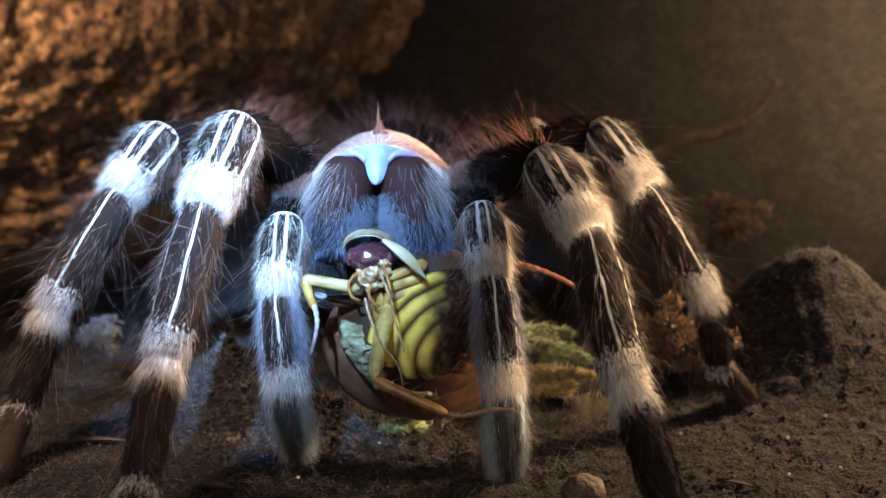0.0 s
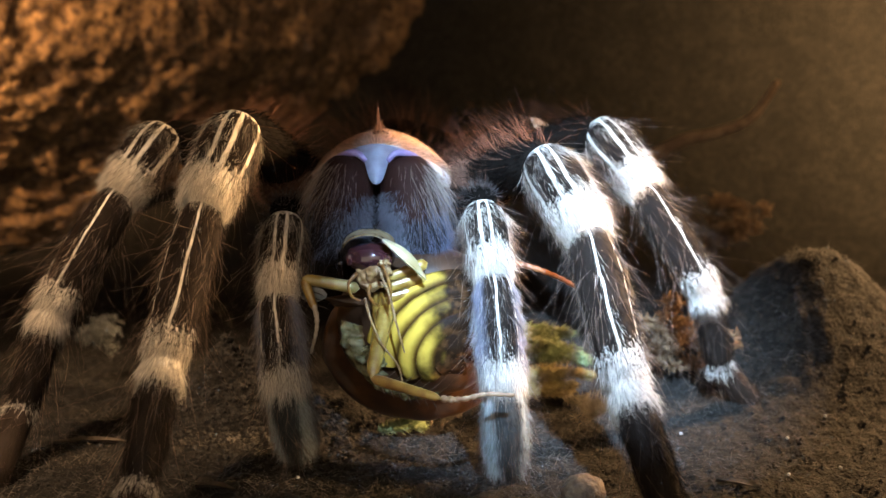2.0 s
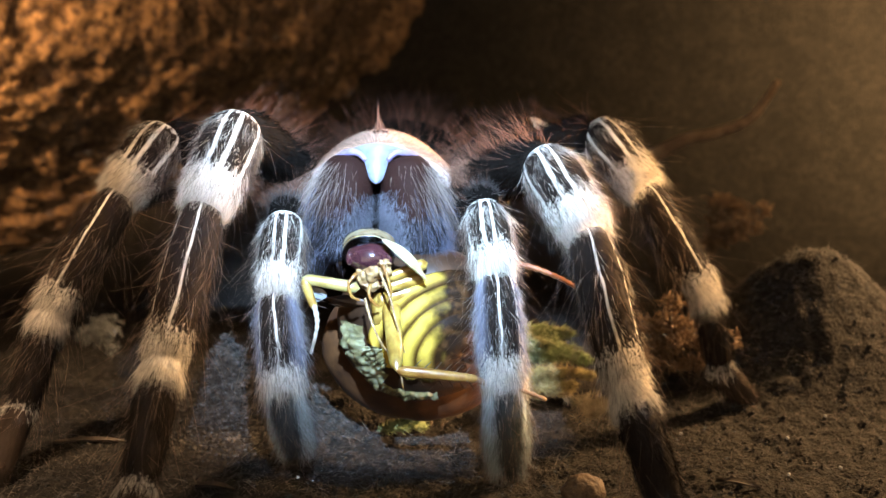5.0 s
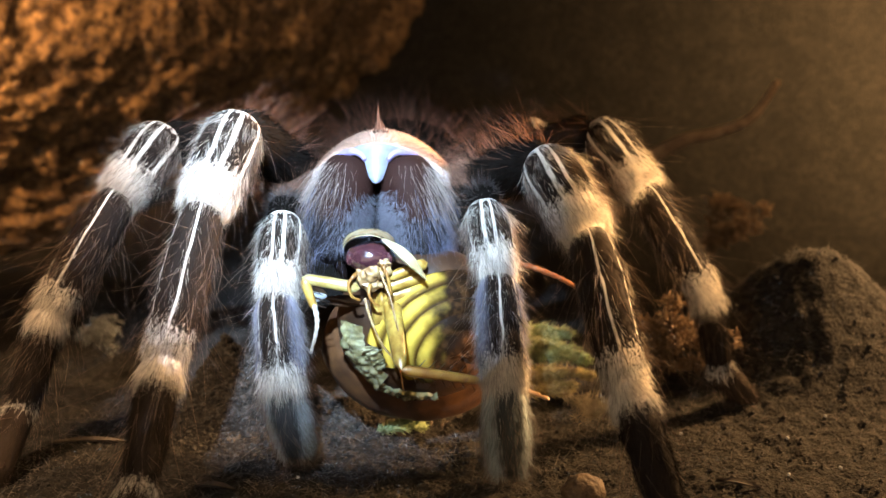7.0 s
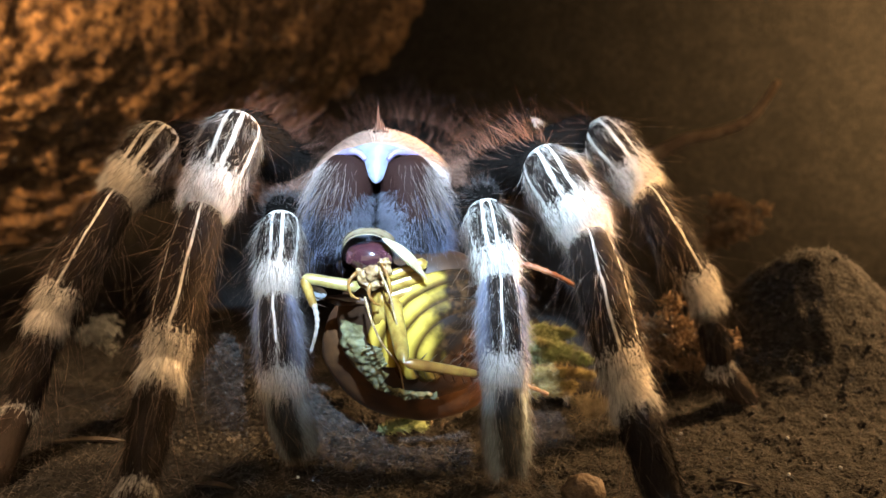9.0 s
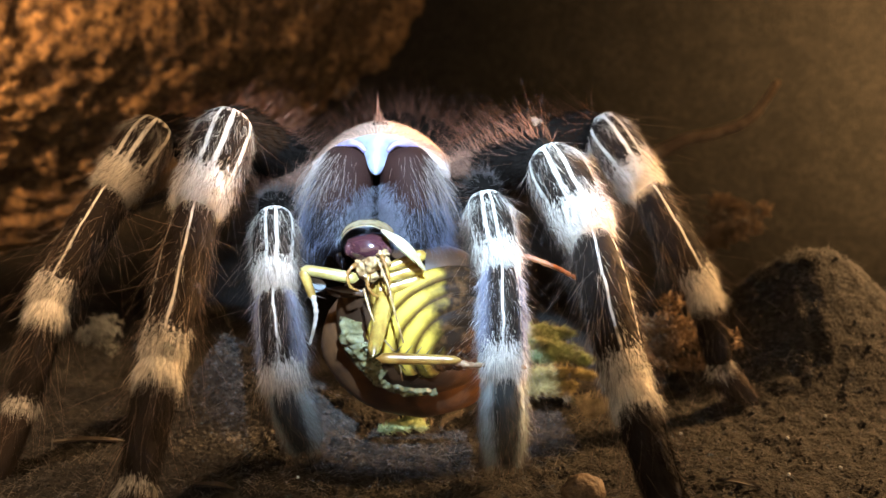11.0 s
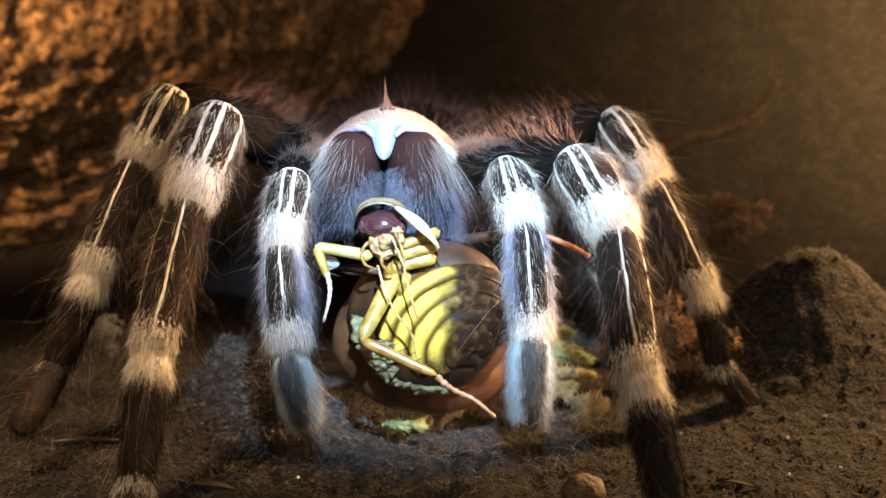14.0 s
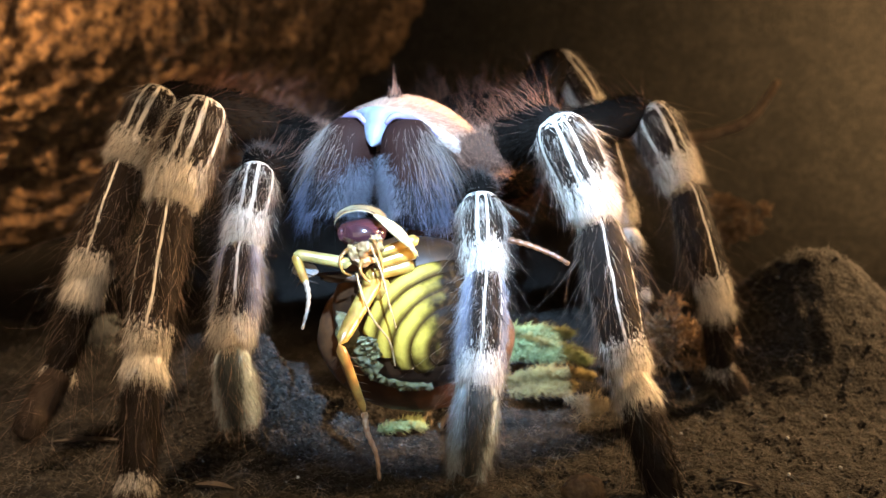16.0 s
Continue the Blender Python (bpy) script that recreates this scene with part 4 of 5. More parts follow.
    for k in range(5):
        rows, cols = 8, 41
        verts, coat = [], []
        for i in range(rows):
            s = i / (rows - 1)
            th = radians(7 + 12 * k + 16 * s if k else 1 + 19 * s)
            for j in range(cols):
                a = radians(-165 + 330 * j / (cols - 1) if k < 1 else -130 + (251 - 18 * k) * j / (cols - 1))
                d = pole * math.cos(th) + (side_b * math.cos(a) + side_a * math.sin(a)) * math.sin(th)
                lift = 1.015 + (0.012, 0.02, 0.03, 0.03, 0.03)[k] * (1 - s) + 0.040 * math.sin(math.pi * min(1.0, s / 0.77)) ** 0.8 + 0.008 * math.sin(5 * a + 2 * k)
                verts.append(tuple(d * size * lift))
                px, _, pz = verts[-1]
                # second value: painted shade, growing to the right and bottom of the belly
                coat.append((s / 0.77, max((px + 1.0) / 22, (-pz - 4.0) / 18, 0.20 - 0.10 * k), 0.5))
        n = rows * cols
        low = [tuple(np.array(v) * 0.965) for v in verts]
        edge = [(j, j + 1, n + j + 1, n + j) for j in range(cols - 1)]
        faces = grid_faces(rows, cols, False) + [tuple(n + q for q in reversed(f)) for f in grid_faces(rows, cols, False)] + edge
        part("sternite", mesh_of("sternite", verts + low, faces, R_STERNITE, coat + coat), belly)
    # crumpled pale skin between the belly plates and the brown back
    for name, a0, a1, f0, f1, lift, seed in (("side_membrane", 174, 236, 0.66, 0.93, 1.0, 3.0), ("side_membrane", 232, 282, 0.82, 0.95, 0.7, 8.0), ("side_membrane", 196, 226, 0.50, 0.70, 0.9, 14.0)):
        rows, cols, verts = 54, 13, []
        for i in range(rows):
            u = i / (rows - 1)
            a = radians(a0 + (a1 - a0) * u)
            for j in range(cols):
                v = j / (cols - 1)
                f = f0 + (f1 - f0) * v + 0.04 * noise.noise(Vector((9 * u, seed, 0)))
                d = np.array([f * math.cos(a), -math.sqrt(max(0.02, 1 - f * f)), f * math.sin(a)])
                fold = noise.fractal(Vector((5.0 * u, 2.8 * v + 2.6 * u, seed)), 1.0, 2.1, 5)
                verts.append(tuple(d * np.array([13.4, 8.7, 12.3]) * (1.02 + lift * math.sin(math.pi * v) ** 0.6 * (0.03 + 0.12 * abs(fold)))))
        n = rows * cols
        low = [tuple(np.array(p) * 0.96) for p in verts]
        faces = grid_faces(rows, cols, False) + [tuple(n + q for q in reversed(f)) for f in grid_faces(rows, cols, False)]
        faces = [tuple(reversed(q)) for q in faces]
        part(name, mesh_of(name, verts + low, faces, R_LIME), belly, "crumpled pale green skin")
    return belly


ROACH_BELLY = roach_body()


ROACH_FEMUR = roach_limb("femur", 15.1, 1.55, 1.0, R_YELLOW, 0, roach, "yellow thigh")
ROACH_TIBIA = roach_limb("tibia", 12.3, 0.88, 0.62, R_AMBER, 14, roach, "amber spiny shin")
ROACH_TARSUS = beads("tarsus", ((0, 0, 0), (0, 0.3, 3), (0, -0.2, 6.5), (0, 0.2, 10.5)), 0.56, 0.30, 9, R_FOOT, roach, "jointed amber foot")


def roach_fixed_limbs():
    arm = roach_limb("femur", 8.6, 0.98, 0.8, R_CREAM, 0, roach, "yellow-green thigh of the front leg")
    arm.matrix_basis = aim((-1.6, -2.5, -4.4), (-9.7, -2.5, -2.9), (0, -1, 0.3))
    shin = roach_limb("tibia", 4.6, 0.8, 0.6, R_YELLOW, 8, roach)
    shin.matrix_basis = aim((-9.9, -2.5, -3.0), (-8.4, -3.4, -7.0), (0, -1, 0))
    beads("tarsus", ((-8.4, -3.4, -6.6), (-7.9, -3.6, -9.0), (-8.2, -3.5, -11.5), (-9.0, -3.2, -14.4)), 0.48, 0.22, 7, R_BEAD, roach, "jointed whitish foot")
    flap = part("wing_scrap", blob("wing_scrap", 1.7, R_PALE, 5.0, (1.2, 0.10, 0.7), 0.1, 12), roach, "pale bluish scrap of wing")
    flap.location = Vector((-8.6, -1.2, -5.6)) * MM
    beads("antenna", ((1.6, -4.0, -1.4), (3.2, -5.5, -5.0), (4.2, -6.2, -9.0), (5.4, -6.0, -13.5)), 0.24, 0.13, 26, R_FACE, roach, "pale beaded feeler")
    beads("antenna", ((-0.6, -4.2, -5.5), (0.4, -6.0, -8.5), (2.0, -6.6, -12.0), (4.4, -6.2, -15.5), (5.2, -5.5, -19.5)), 0.24, 0.12, 30, R_FACE, roach, "pale beaded feeler")
    beads("hind_tarsus", ((21.5, 4.0, -1.6), (25.0, 3.0, -2.2), (29.0, 2.0, -3.6), (32.0, 1.5, -5.2)), 0.55, 0.38, 9, R_ORANGE, roach, "reddish jointed hind foot")
    hind = roach_limb("hind_tibia", 14.6, 0.9, 0.6, R_BROWN, 10, roach)
    hind.matrix_basis = aim((8.5, 9.5, -4.4), (21.8, 4.0, -1.6), (0, -1, 0))


roach_fixed_limbs()


# ---- the hand torch that sweeps over the scene ----
def torch():
    ob = thing("torch", "small black metal torch with a cold white beam", "torch")
    rows = [(-6, 7.0), (-6, 8.4), (60, 8.0), (60, 6.6), (40, 6.6), (12, 4.4), (12, 0.02)]
    cols, verts = 40, []
    for z, r in rows:
        verts += [(r * math.cos(2 * math.pi * j / cols), r * math.sin(2 * math.pi * j / cols), -z) for j in range(cols)]
    part("barrel", mesh_of("barrel", verts, grid_faces(len(rows), cols), TORCH_METAL, smooth=False), ob)
    verts = [(0, 0, -14)] + [(3.4 * math.cos(2 * math.pi * j / cols), 3.4 * math.sin(2 * math.pi * j / cols), -14) for j in range(cols)]
    part("bulb", mesh_of("bulb", verts, [(0, 1 + (j + 1) % cols, 1 + j) for j in range(cols)], TORCH_GLOW), ob, "glowing cold white bulb")
    return ob


TORCH = torch()


# ---- what moves ----
def place_between(paths, i, j, front, flip=False):
    """Rows that lay a rigid piece from joint i to joint j."""
    rows = []
    for k, a in enumerate(paths[i]):
        b = paths[j][min(k, len(paths[j]) - 1)]
        rows.append((a[0], aim(a[1:], b[1:], front)))
    return rows


def closed(rows):
    return rows if rows[-1][0] >= 16 else rows + [(16.0, rows[-1][1])]


def hip_rows(joint, body, local):
    """The body's hip at the times of a joint."""
    times = [r[0] for r in body]
    out = []
    for r in joint:
        p = [float(np.interp(r[0], times, [b[c] for b in body])) for c in (1, 2, 3)]
        yaw = radians(float(np.interp(r[0], times, [b[4] for b in body])))
        x, y, z = local
        out.append((r[0], p[0] + x * math.cos(yaw) - y * math.sin(yaw), p[1] + x * math.sin(yaw) + y * math.cos(yaw), p[2] + z))
    return out


def move_limb(pieces, joints, body, hip, front):
    """pieces: femur first; joints: paths of knee and onwards."""
    hips = hip_rows(joints[0], body, hip)
    walk(pieces[0], closed(place_between([joints[0], hips], 0, 1, (front[0] * 0.3, -0.25, 0.95))))
    for k, ob in enumerate(pieces[1:]):
        walk(ob, closed(place_between(joints, k, k + 1, front)))


def motions():
    body = [(0, -10.4, 9.57, 46.08, 0), (9.2, -10.4, 9.61, 46.31, 0), (11.3, -10.45, 9.98, 48.37, 0), (11.5, -10.07, 10.2, 49.65, 0), (11.7, -9.47, 10.34, 50.43, 0), (11.9, -9.01, 10.42, 50.88, 0), (12.4, -9.01, 10.38, 50.66, 0), (12.9, -9.33, 10.26, 49.97, 0), (13.4, -9.61, 10.22, 49.74, 0), (13.9, -9.42, 10.23, 49.79, 0), (14.4, -8.26, 10.47, 51.16, 0), (14.9, -8.87, 10.52, 51.48, -3), (15.4, -8.59, 10.58, 51.8, -9), (15.7, -8.82, 10.58, 51.8, -14), (16, -8.12, 10.61, 51.94, -15)]
    for ob, m in ((CARAPACE, pose(0, 0, 0)), (CLYPEUS_PART, pose(0, 0, 0)),
                  (LEFT_JAW, aim((-4.35, -7.6, -0.5), (-7.9, -9.6, -15), (-0.15, -1, 0.1))),
                  (RIGHT_JAW, aim((4.4, -7.6, -0.5), (7.2, -9.6, -15), (0.15, -1, 0.1))),
                  (ABDOMEN, pose(0.002, 0.048, -0.010)), (STERNUM, pose(0, 0.012, -0.019)),
                  (LEFT_COXA, pose(-0.0148, 0.0005, -0.0048, 0, -12, 20)), (RIGHT_COXA, pose(0.0158, 0.0005, -0.0048, 0, 12, -20))):
        walk(ob, [(t, pose(x * MM, y * MM, z * MM, 0, 0, r) @ m) for t, x, y, z, r in body])
    left_palp = [
        [(0, -24.61, -2.11, 37.44), (9.2, -25.32, -2.07, 37.61), (11.3, -26.37, -1.88, 38.74), (11.4, -25.23, -1.11, 43.08), (11.5, -24.79, -0.19, 48.3), (11.6, -23.29, 0.58, 52.64), (11.7, -24.43, 0.12, 50.03), (11.9, -23.73, -0.11, 48.73), (12.4, -23.46, -0.27, 47.86), (12.9, -23.73, -0.57, 46.12), (13.4, -24.43, -0.88, 44.39), (13.9, -23.46, -0.91, 44.21), (14.4, -24.17, -1.19, 42.65), (14.9, -25.93, -1.37, 41.61), (15.4, -28.58, -1.16, 42.82), (15.7, -29.64, -0.91, 44.21), (16, -29.02, -0.76, 45.08)],
        [(0, -24.94, -10.04, 26.98), (9.2, -25.26, -10.17, 27.27), (11.3, -25.31, -9.64, 28.21), (11.4, -25.77, -8.69, 32.38), (11.5, -25.09, -8.26, 37.94), (11.6, -23.7, -10.96, 46.38), (11.7, -24.33, -9.05, 40.64), (11.9, -24.1, -9.13, 39.19), (12.4, -24.06, -9.52, 38.56), (12.9, -24, -10.22, 37.22), (13.4, -24.74, -10.11, 35.06), (13.9, -24.12, -9.8, 34.57), (14.4, -25.05, -8.4, 31.71), (14.9, -27.19, -4.15, 28.67), (15.4, -29.36, -6.72, 30.96), (15.7, -31.03, -8.28, 33.44), (16, -30.2, -8.9, 34.85)],
        [(0, -23.32, -14.42, 13.68), (9.2, -24.04, -14.08, 13.58), (11.3, -23.68, -13.5, 14.28), (11.4, -24.17, -12.25, 18.32), (11.5, -25.81, -11.82, 23.46), (11.6, -26.51, -14.36, 31.32), (11.7, -25.06, -12.52, 25.79), (11.9, -23.99, -12.55, 24.5), (12.4, -23.52, -13.12, 23.34), (12.9, -23.61, -14.03, 21.83), (13.4, -23.68, -13.66, 20.7), (13.9, -22.86, -13.79, 19), (14.4, -23.33, -12.59, 16.04), (14.9, -25.04, -8.56, 12.66), (15.4, -28.68, -11.24, 14.78), (15.7, -31.36, -12.59, 17.8), (16, -31.63, -13.26, 19.29)],
        [(0, -21.93, -12.21, 3.17), (9.2, -22.03, -11.31, 3.31), (11.3, -21.28, -10.16, 4.27), (11.4, -22.14, -11.09, 7.75), (11.5, -25.32, -11.06, 12.68), (11.6, -27.16, -17.56, 19.75), (11.7, -24.23, -15.6, 14.9), (11.9, -23.06, -11.69, 13.75), (12.4, -22.27, -11.29, 12.75), (12.9, -22.07, -13.32, 11.14), (13.4, -21.43, -16.67, 10.44), (13.9, -20.99, -11.98, 8.49), (14.4, -20.54, -12.68, 5.59), (14.9, -20.52, -13.14, 3.95), (15.4, -26.27, -15.18, 2.89), (15.7, -29.04, -15.66, 7.49), (16, -30.64, -13.43, 8.52)]]
    move_limb(LEFT_PALP, left_palp, body, (-9, 6, -9), (-0.12, -1, 0.2))
    right_palp = [
        [(0, 5.82, -1.83, 39), (9.2, 6.53, -1.77, 39.35), (11.3, 6.53, -1.37, 41.61), (11.4, 6.7, -0.8, 44.82), (11.5, 6.53, -0.47, 46.73), (11.6, 6.97, -0.47, 46.73), (11.7, 7.41, -0.57, 46.12), (11.9, 8.03, -0.6, 45.95), (12.4, 7.85, -0.42, 46.99), (12.9, 8.47, -0.65, 45.69), (13.4, 8.03, -1, 43.69), (13.9, 9.17, -0.6, 45.95), (14.4, 10.67, -1.22, 42.48), (14.9, 10.23, -0.54, 46.3), (15.4, 8.47, -1.26, 42.21), (15.7, 6.26, -1.46, 41.09), (16, 5.82, -1.52, 40.74)],
        [(0, 7.35, -9.52, 29.93), (9.2, 8.5, -8.7, 29.76), (11.3, 8.71, -7.53, 31.55), (11.4, 8.58, -9.38, 36.65), (11.5, 8.14, -9.31, 38.79), (11.6, 8.85, -8.76, 38.28), (11.7, 9.02, -8.86, 37.6), (11.9, 9.62, -8.9, 37.44), (12.4, 9.29, -8.49, 38.23), (12.9, 9.88, -8.78, 36.99), (13.4, 9.68, -8.29, 34.31), (13.9, 11.69, -9.58, 38.4), (14.4, 13.03, -7.24, 32.37), (14.9, 12.39, -9.27, 38.35), (15.4, 10.55, -5.37, 31.14), (15.7, 7.07, -5.58, 29.85), (16, 6.4, -7.14, 30.16)],
        [(0, 8.96, -14.42, 13.68), (9.2, 9.02, -17.85, 15.39), (11.3, 8.81, -16.76, 17.22), (11.4, 9.68, -7.5, 19.75), (11.5, 10.19, -5.66, 22.26), (11.6, 9.05, -18.89, 24.56), (11.7, 8.72, -17.64, 22.99), (11.9, 8.7, -18.09, 23.11), (12.4, 9.27, -18.02, 24.1), (12.9, 9.5, -18.43, 22.94), (13.4, 8.86, -18.49, 20.67), (13.9, 13.53, -8.14, 21.51), (14.4, 12.48, -11.85, 15.84), (14.9, 14.65, -13.68, 21.57), (15.4, 9.16, -10.24, 14.04), (15.7, 5.7, -10.59, 12.8), (16, 5.4, -14.63, 14.88)],
        [(0, 9.53, -13.69, 0.55), (9.2, 9.76, -17.12, 2.27), (11.3, 9.01, -15.04, 4.17), (11.4, 10.32, -13.71, 8.16), (11.5, 10.39, -12, 10.73), (11.6, 9.76, -15.58, 11.84), (11.7, 9.01, -13.8, 10.41), (11.9, 8.82, -14.2, 10.53), (12.4, 8.55, -14.38, 11.47), (12.9, 8.84, -13.75, 10.66), (13.4, 8.21, -13.12, 8.68), (13.9, 13.2, -12.57, 9.13), (14.4, 11.89, -9.94, 2.83), (14.9, 14.22, -18.43, 7.54), (15.4, 8.18, -15.2, 0.66), (15.7, 4.6, -15.29, 0.25), (16, 3.41, -19.33, 2.21)]]
    move_limb(RIGHT_PALP, right_palp, body, (9, 6, -9), (0.12, -1, 0.2))
    left_front = [
        [(0, -31.26, -3.54, 52.32), (9.2, -31.26, -3.51, 52.49), (11.3, -33.33, -3.39, 53.18), (11.5, -34.28, -3.36, 53.35), (11.9, -34.63, -3.39, 53.18), (13.4, -34.02, -3.39, 53.18), (13.9, -33.85, -3.3, 53.69), (14.4, -34.45, -2.91, 55.9), (14.9, -36.18, -2.66, 57.34), (15.4, -36.35, -2.69, 57.17), (15.7, -37.04, -2.88, 56.07), (16, -36.44, -3.06, 55.05)],
        [(0, -34.87, -13.61, 41.28), (9.2, -34.93, -13.33, 41.24), (11.3, -36.62, -12.73, 41.4), (11.5, -37.5, -12.45, 41.36), (11.9, -37.88, -12.99, 41.61), (13.4, -37.46, -12.66, 41.39), (13.9, -37.37, -12.24, 41.67), (14.4, -39.4, -6.91, 41.89), (14.9, -41.1, -5.77, 41.92), (15.4, -41.27, -5.82, 41.75), (15.7, -40.9, -9.31, 42.63), (16, -40.36, -9.96, 41.87)],
        [(0, -39.06, -24.23, 21.37), (9.2, -39.17, -23.76, 21.25), (11.3, -40.12, -23.07, 21.23), (11.5, -40.56, -23.55, 21.52), (11.9, -40.65, -25.38, 22.5), (13.4, -40.52, -25.26, 22.46), (13.9, -40.96, -23.47, 21.99), (14.4, -43.97, -13.98, 19.48), (14.9, -44.47, -12.64, 19.13), (15.4, -44.47, -12.7, 18.88), (15.7, -44.25, -16.23, 19.82), (16, -43.44, -17.4, 20.39)],
        [(0, -41.01, -35.09, 5.87), (9.2, -41.2, -34.4, 5.61), (11.3, -41.74, -32.93, 5.04), (11.5, -41.95, -32.99, 5.06), (11.9, -42.21, -32.62, 4.92), (13.4, -42.08, -32.5, 4.87), (13.9, -42.54, -30.79, 4.21), (14.4, -44.93, -21.55, 0.62), (14.9, -45.28, -20.24, 0.11), (15.4, -45.29, -20.21, 0.1), (15.7, -44.42, -23.44, 1.35), (16, -43.92, -24.72, 1.85)],
        [(0, -41.47, -42.27, -0.31), (9.2, -41.68, -41.52, -0.65), (11.3, -42.13, -39.93, -1.36), (11.5, -42.11, -40.01, -1.33), (11.9, -42.22, -39.61, -1.51), (13.4, -42.26, -39.47, -1.57), (13.9, -42.79, -37.59, -2.41), (14.4, -45.85, -26.7, -7.3), (14.9, -46.5, -24.37, -8.34), (15.4, -46.5, -24.34, -8.36), (15.7, -45.17, -29.12, -6.22), (16, -44.75, -30.61, -5.55)]]
    move_limb(LEFT_FRONT, left_front, body, (-11, 8, -7), (-0.1, -1, 0.3))
    right_front = [
        [(0, 15.37, -4.44, 47.22), (9.2, 15.37, -4.44, 47.22), (11.3, 16.75, -4.38, 47.56), (11.5, 18.22, -4.44, 47.22), (11.9, 19.08, -4.52, 46.8), (13.4, 18.65, -4.59, 46.37), (13.9, 19.69, -4.52, 46.8), (14.4, 20.55, -3.78, 50.96), (14.9, 20.12, -3.39, 53.18), (15.4, 18.65, -3.26, 53.94), (15.7, 17.36, -3.32, 53.6), (16, 17.36, -3.48, 52.66)],
        [(0, 21.15, -14.29, 37.45), (9.2, 21.15, -14.29, 37.45), (11.3, 22.05, -13.81, 37.12), (11.5, 23.65, -14.23, 37.19), (11.9, 24.38, -14.89, 37.3), (13.4, 24.18, -14.66, 36.67), (13.9, 24.99, -14.7, 37.1), (14.4, 25.97, -12.02, 39.62), (14.9, 25.94, -6.25, 39.2), (15.4, 24.65, -6.21, 39.19), (15.7, 23.78, -6.35, 38.78), (16, 23.77, -6.47, 38.36)],
        [(0, 25.57, -25.79, 18.29), (9.2, 25.57, -25.79, 18.29), (11.3, 25.81, -26.27, 18.43), (11.5, 26.33, -27.85, 19.13), (11.9, 26.81, -28.76, 19.4), (13.4, 26.43, -29.61, 19.64), (13.9, 26.71, -29.32, 19.72), (14.4, 28.61, -18.78, 17.36), (14.9, 29.49, -13.48, 15.86), (15.4, 29.3, -13.6, 15.89), (15.7, 28.29, -13.57, 15.88), (16, 28.04, -13.53, 15.87)],
        [(0, 30.16, -38.67, 2.81), (9.2, 30.16, -38.67, 2.81), (11.3, 29.98, -39.57, 3.19), (11.5, 29.59, -41.54, 4.01), (11.9, 29.3, -42.96, 4.6), (13.4, 29.11, -43.95, 5.01), (13.9, 29.23, -43.35, 4.76), (14.4, 32.37, -27.55, -1.83), (14.9, 33.38, -22.52, -3.94), (15.4, 33.35, -22.66, -3.87), (15.7, 33.32, -22.8, -3.82), (16, 33.32, -22.81, -3.81)],
        [(0, 31.41, -42.59, -2.11), (9.2, 31.41, -42.59, -2.11), (11.3, 31.19, -43.63, -1.62), (11.5, 31.38, -42.77, -2.02), (11.9, 31.12, -43.99, -1.46), (13.4, 30.93, -44.84, -1.06), (13.9, 31.04, -44.32, -1.3), (14.4, 33.97, -30.58, -7.65), (14.9, 35.03, -25.64, -9.94), (15.4, 34.99, -25.78, -9.87), (15.7, 34.97, -25.92, -9.81), (16, 34.97, -25.92, -9.8)]]
    move_limb(RIGHT_FRONT, right_front, body, (12, 8, -7), (0.1, -1, 0.3))
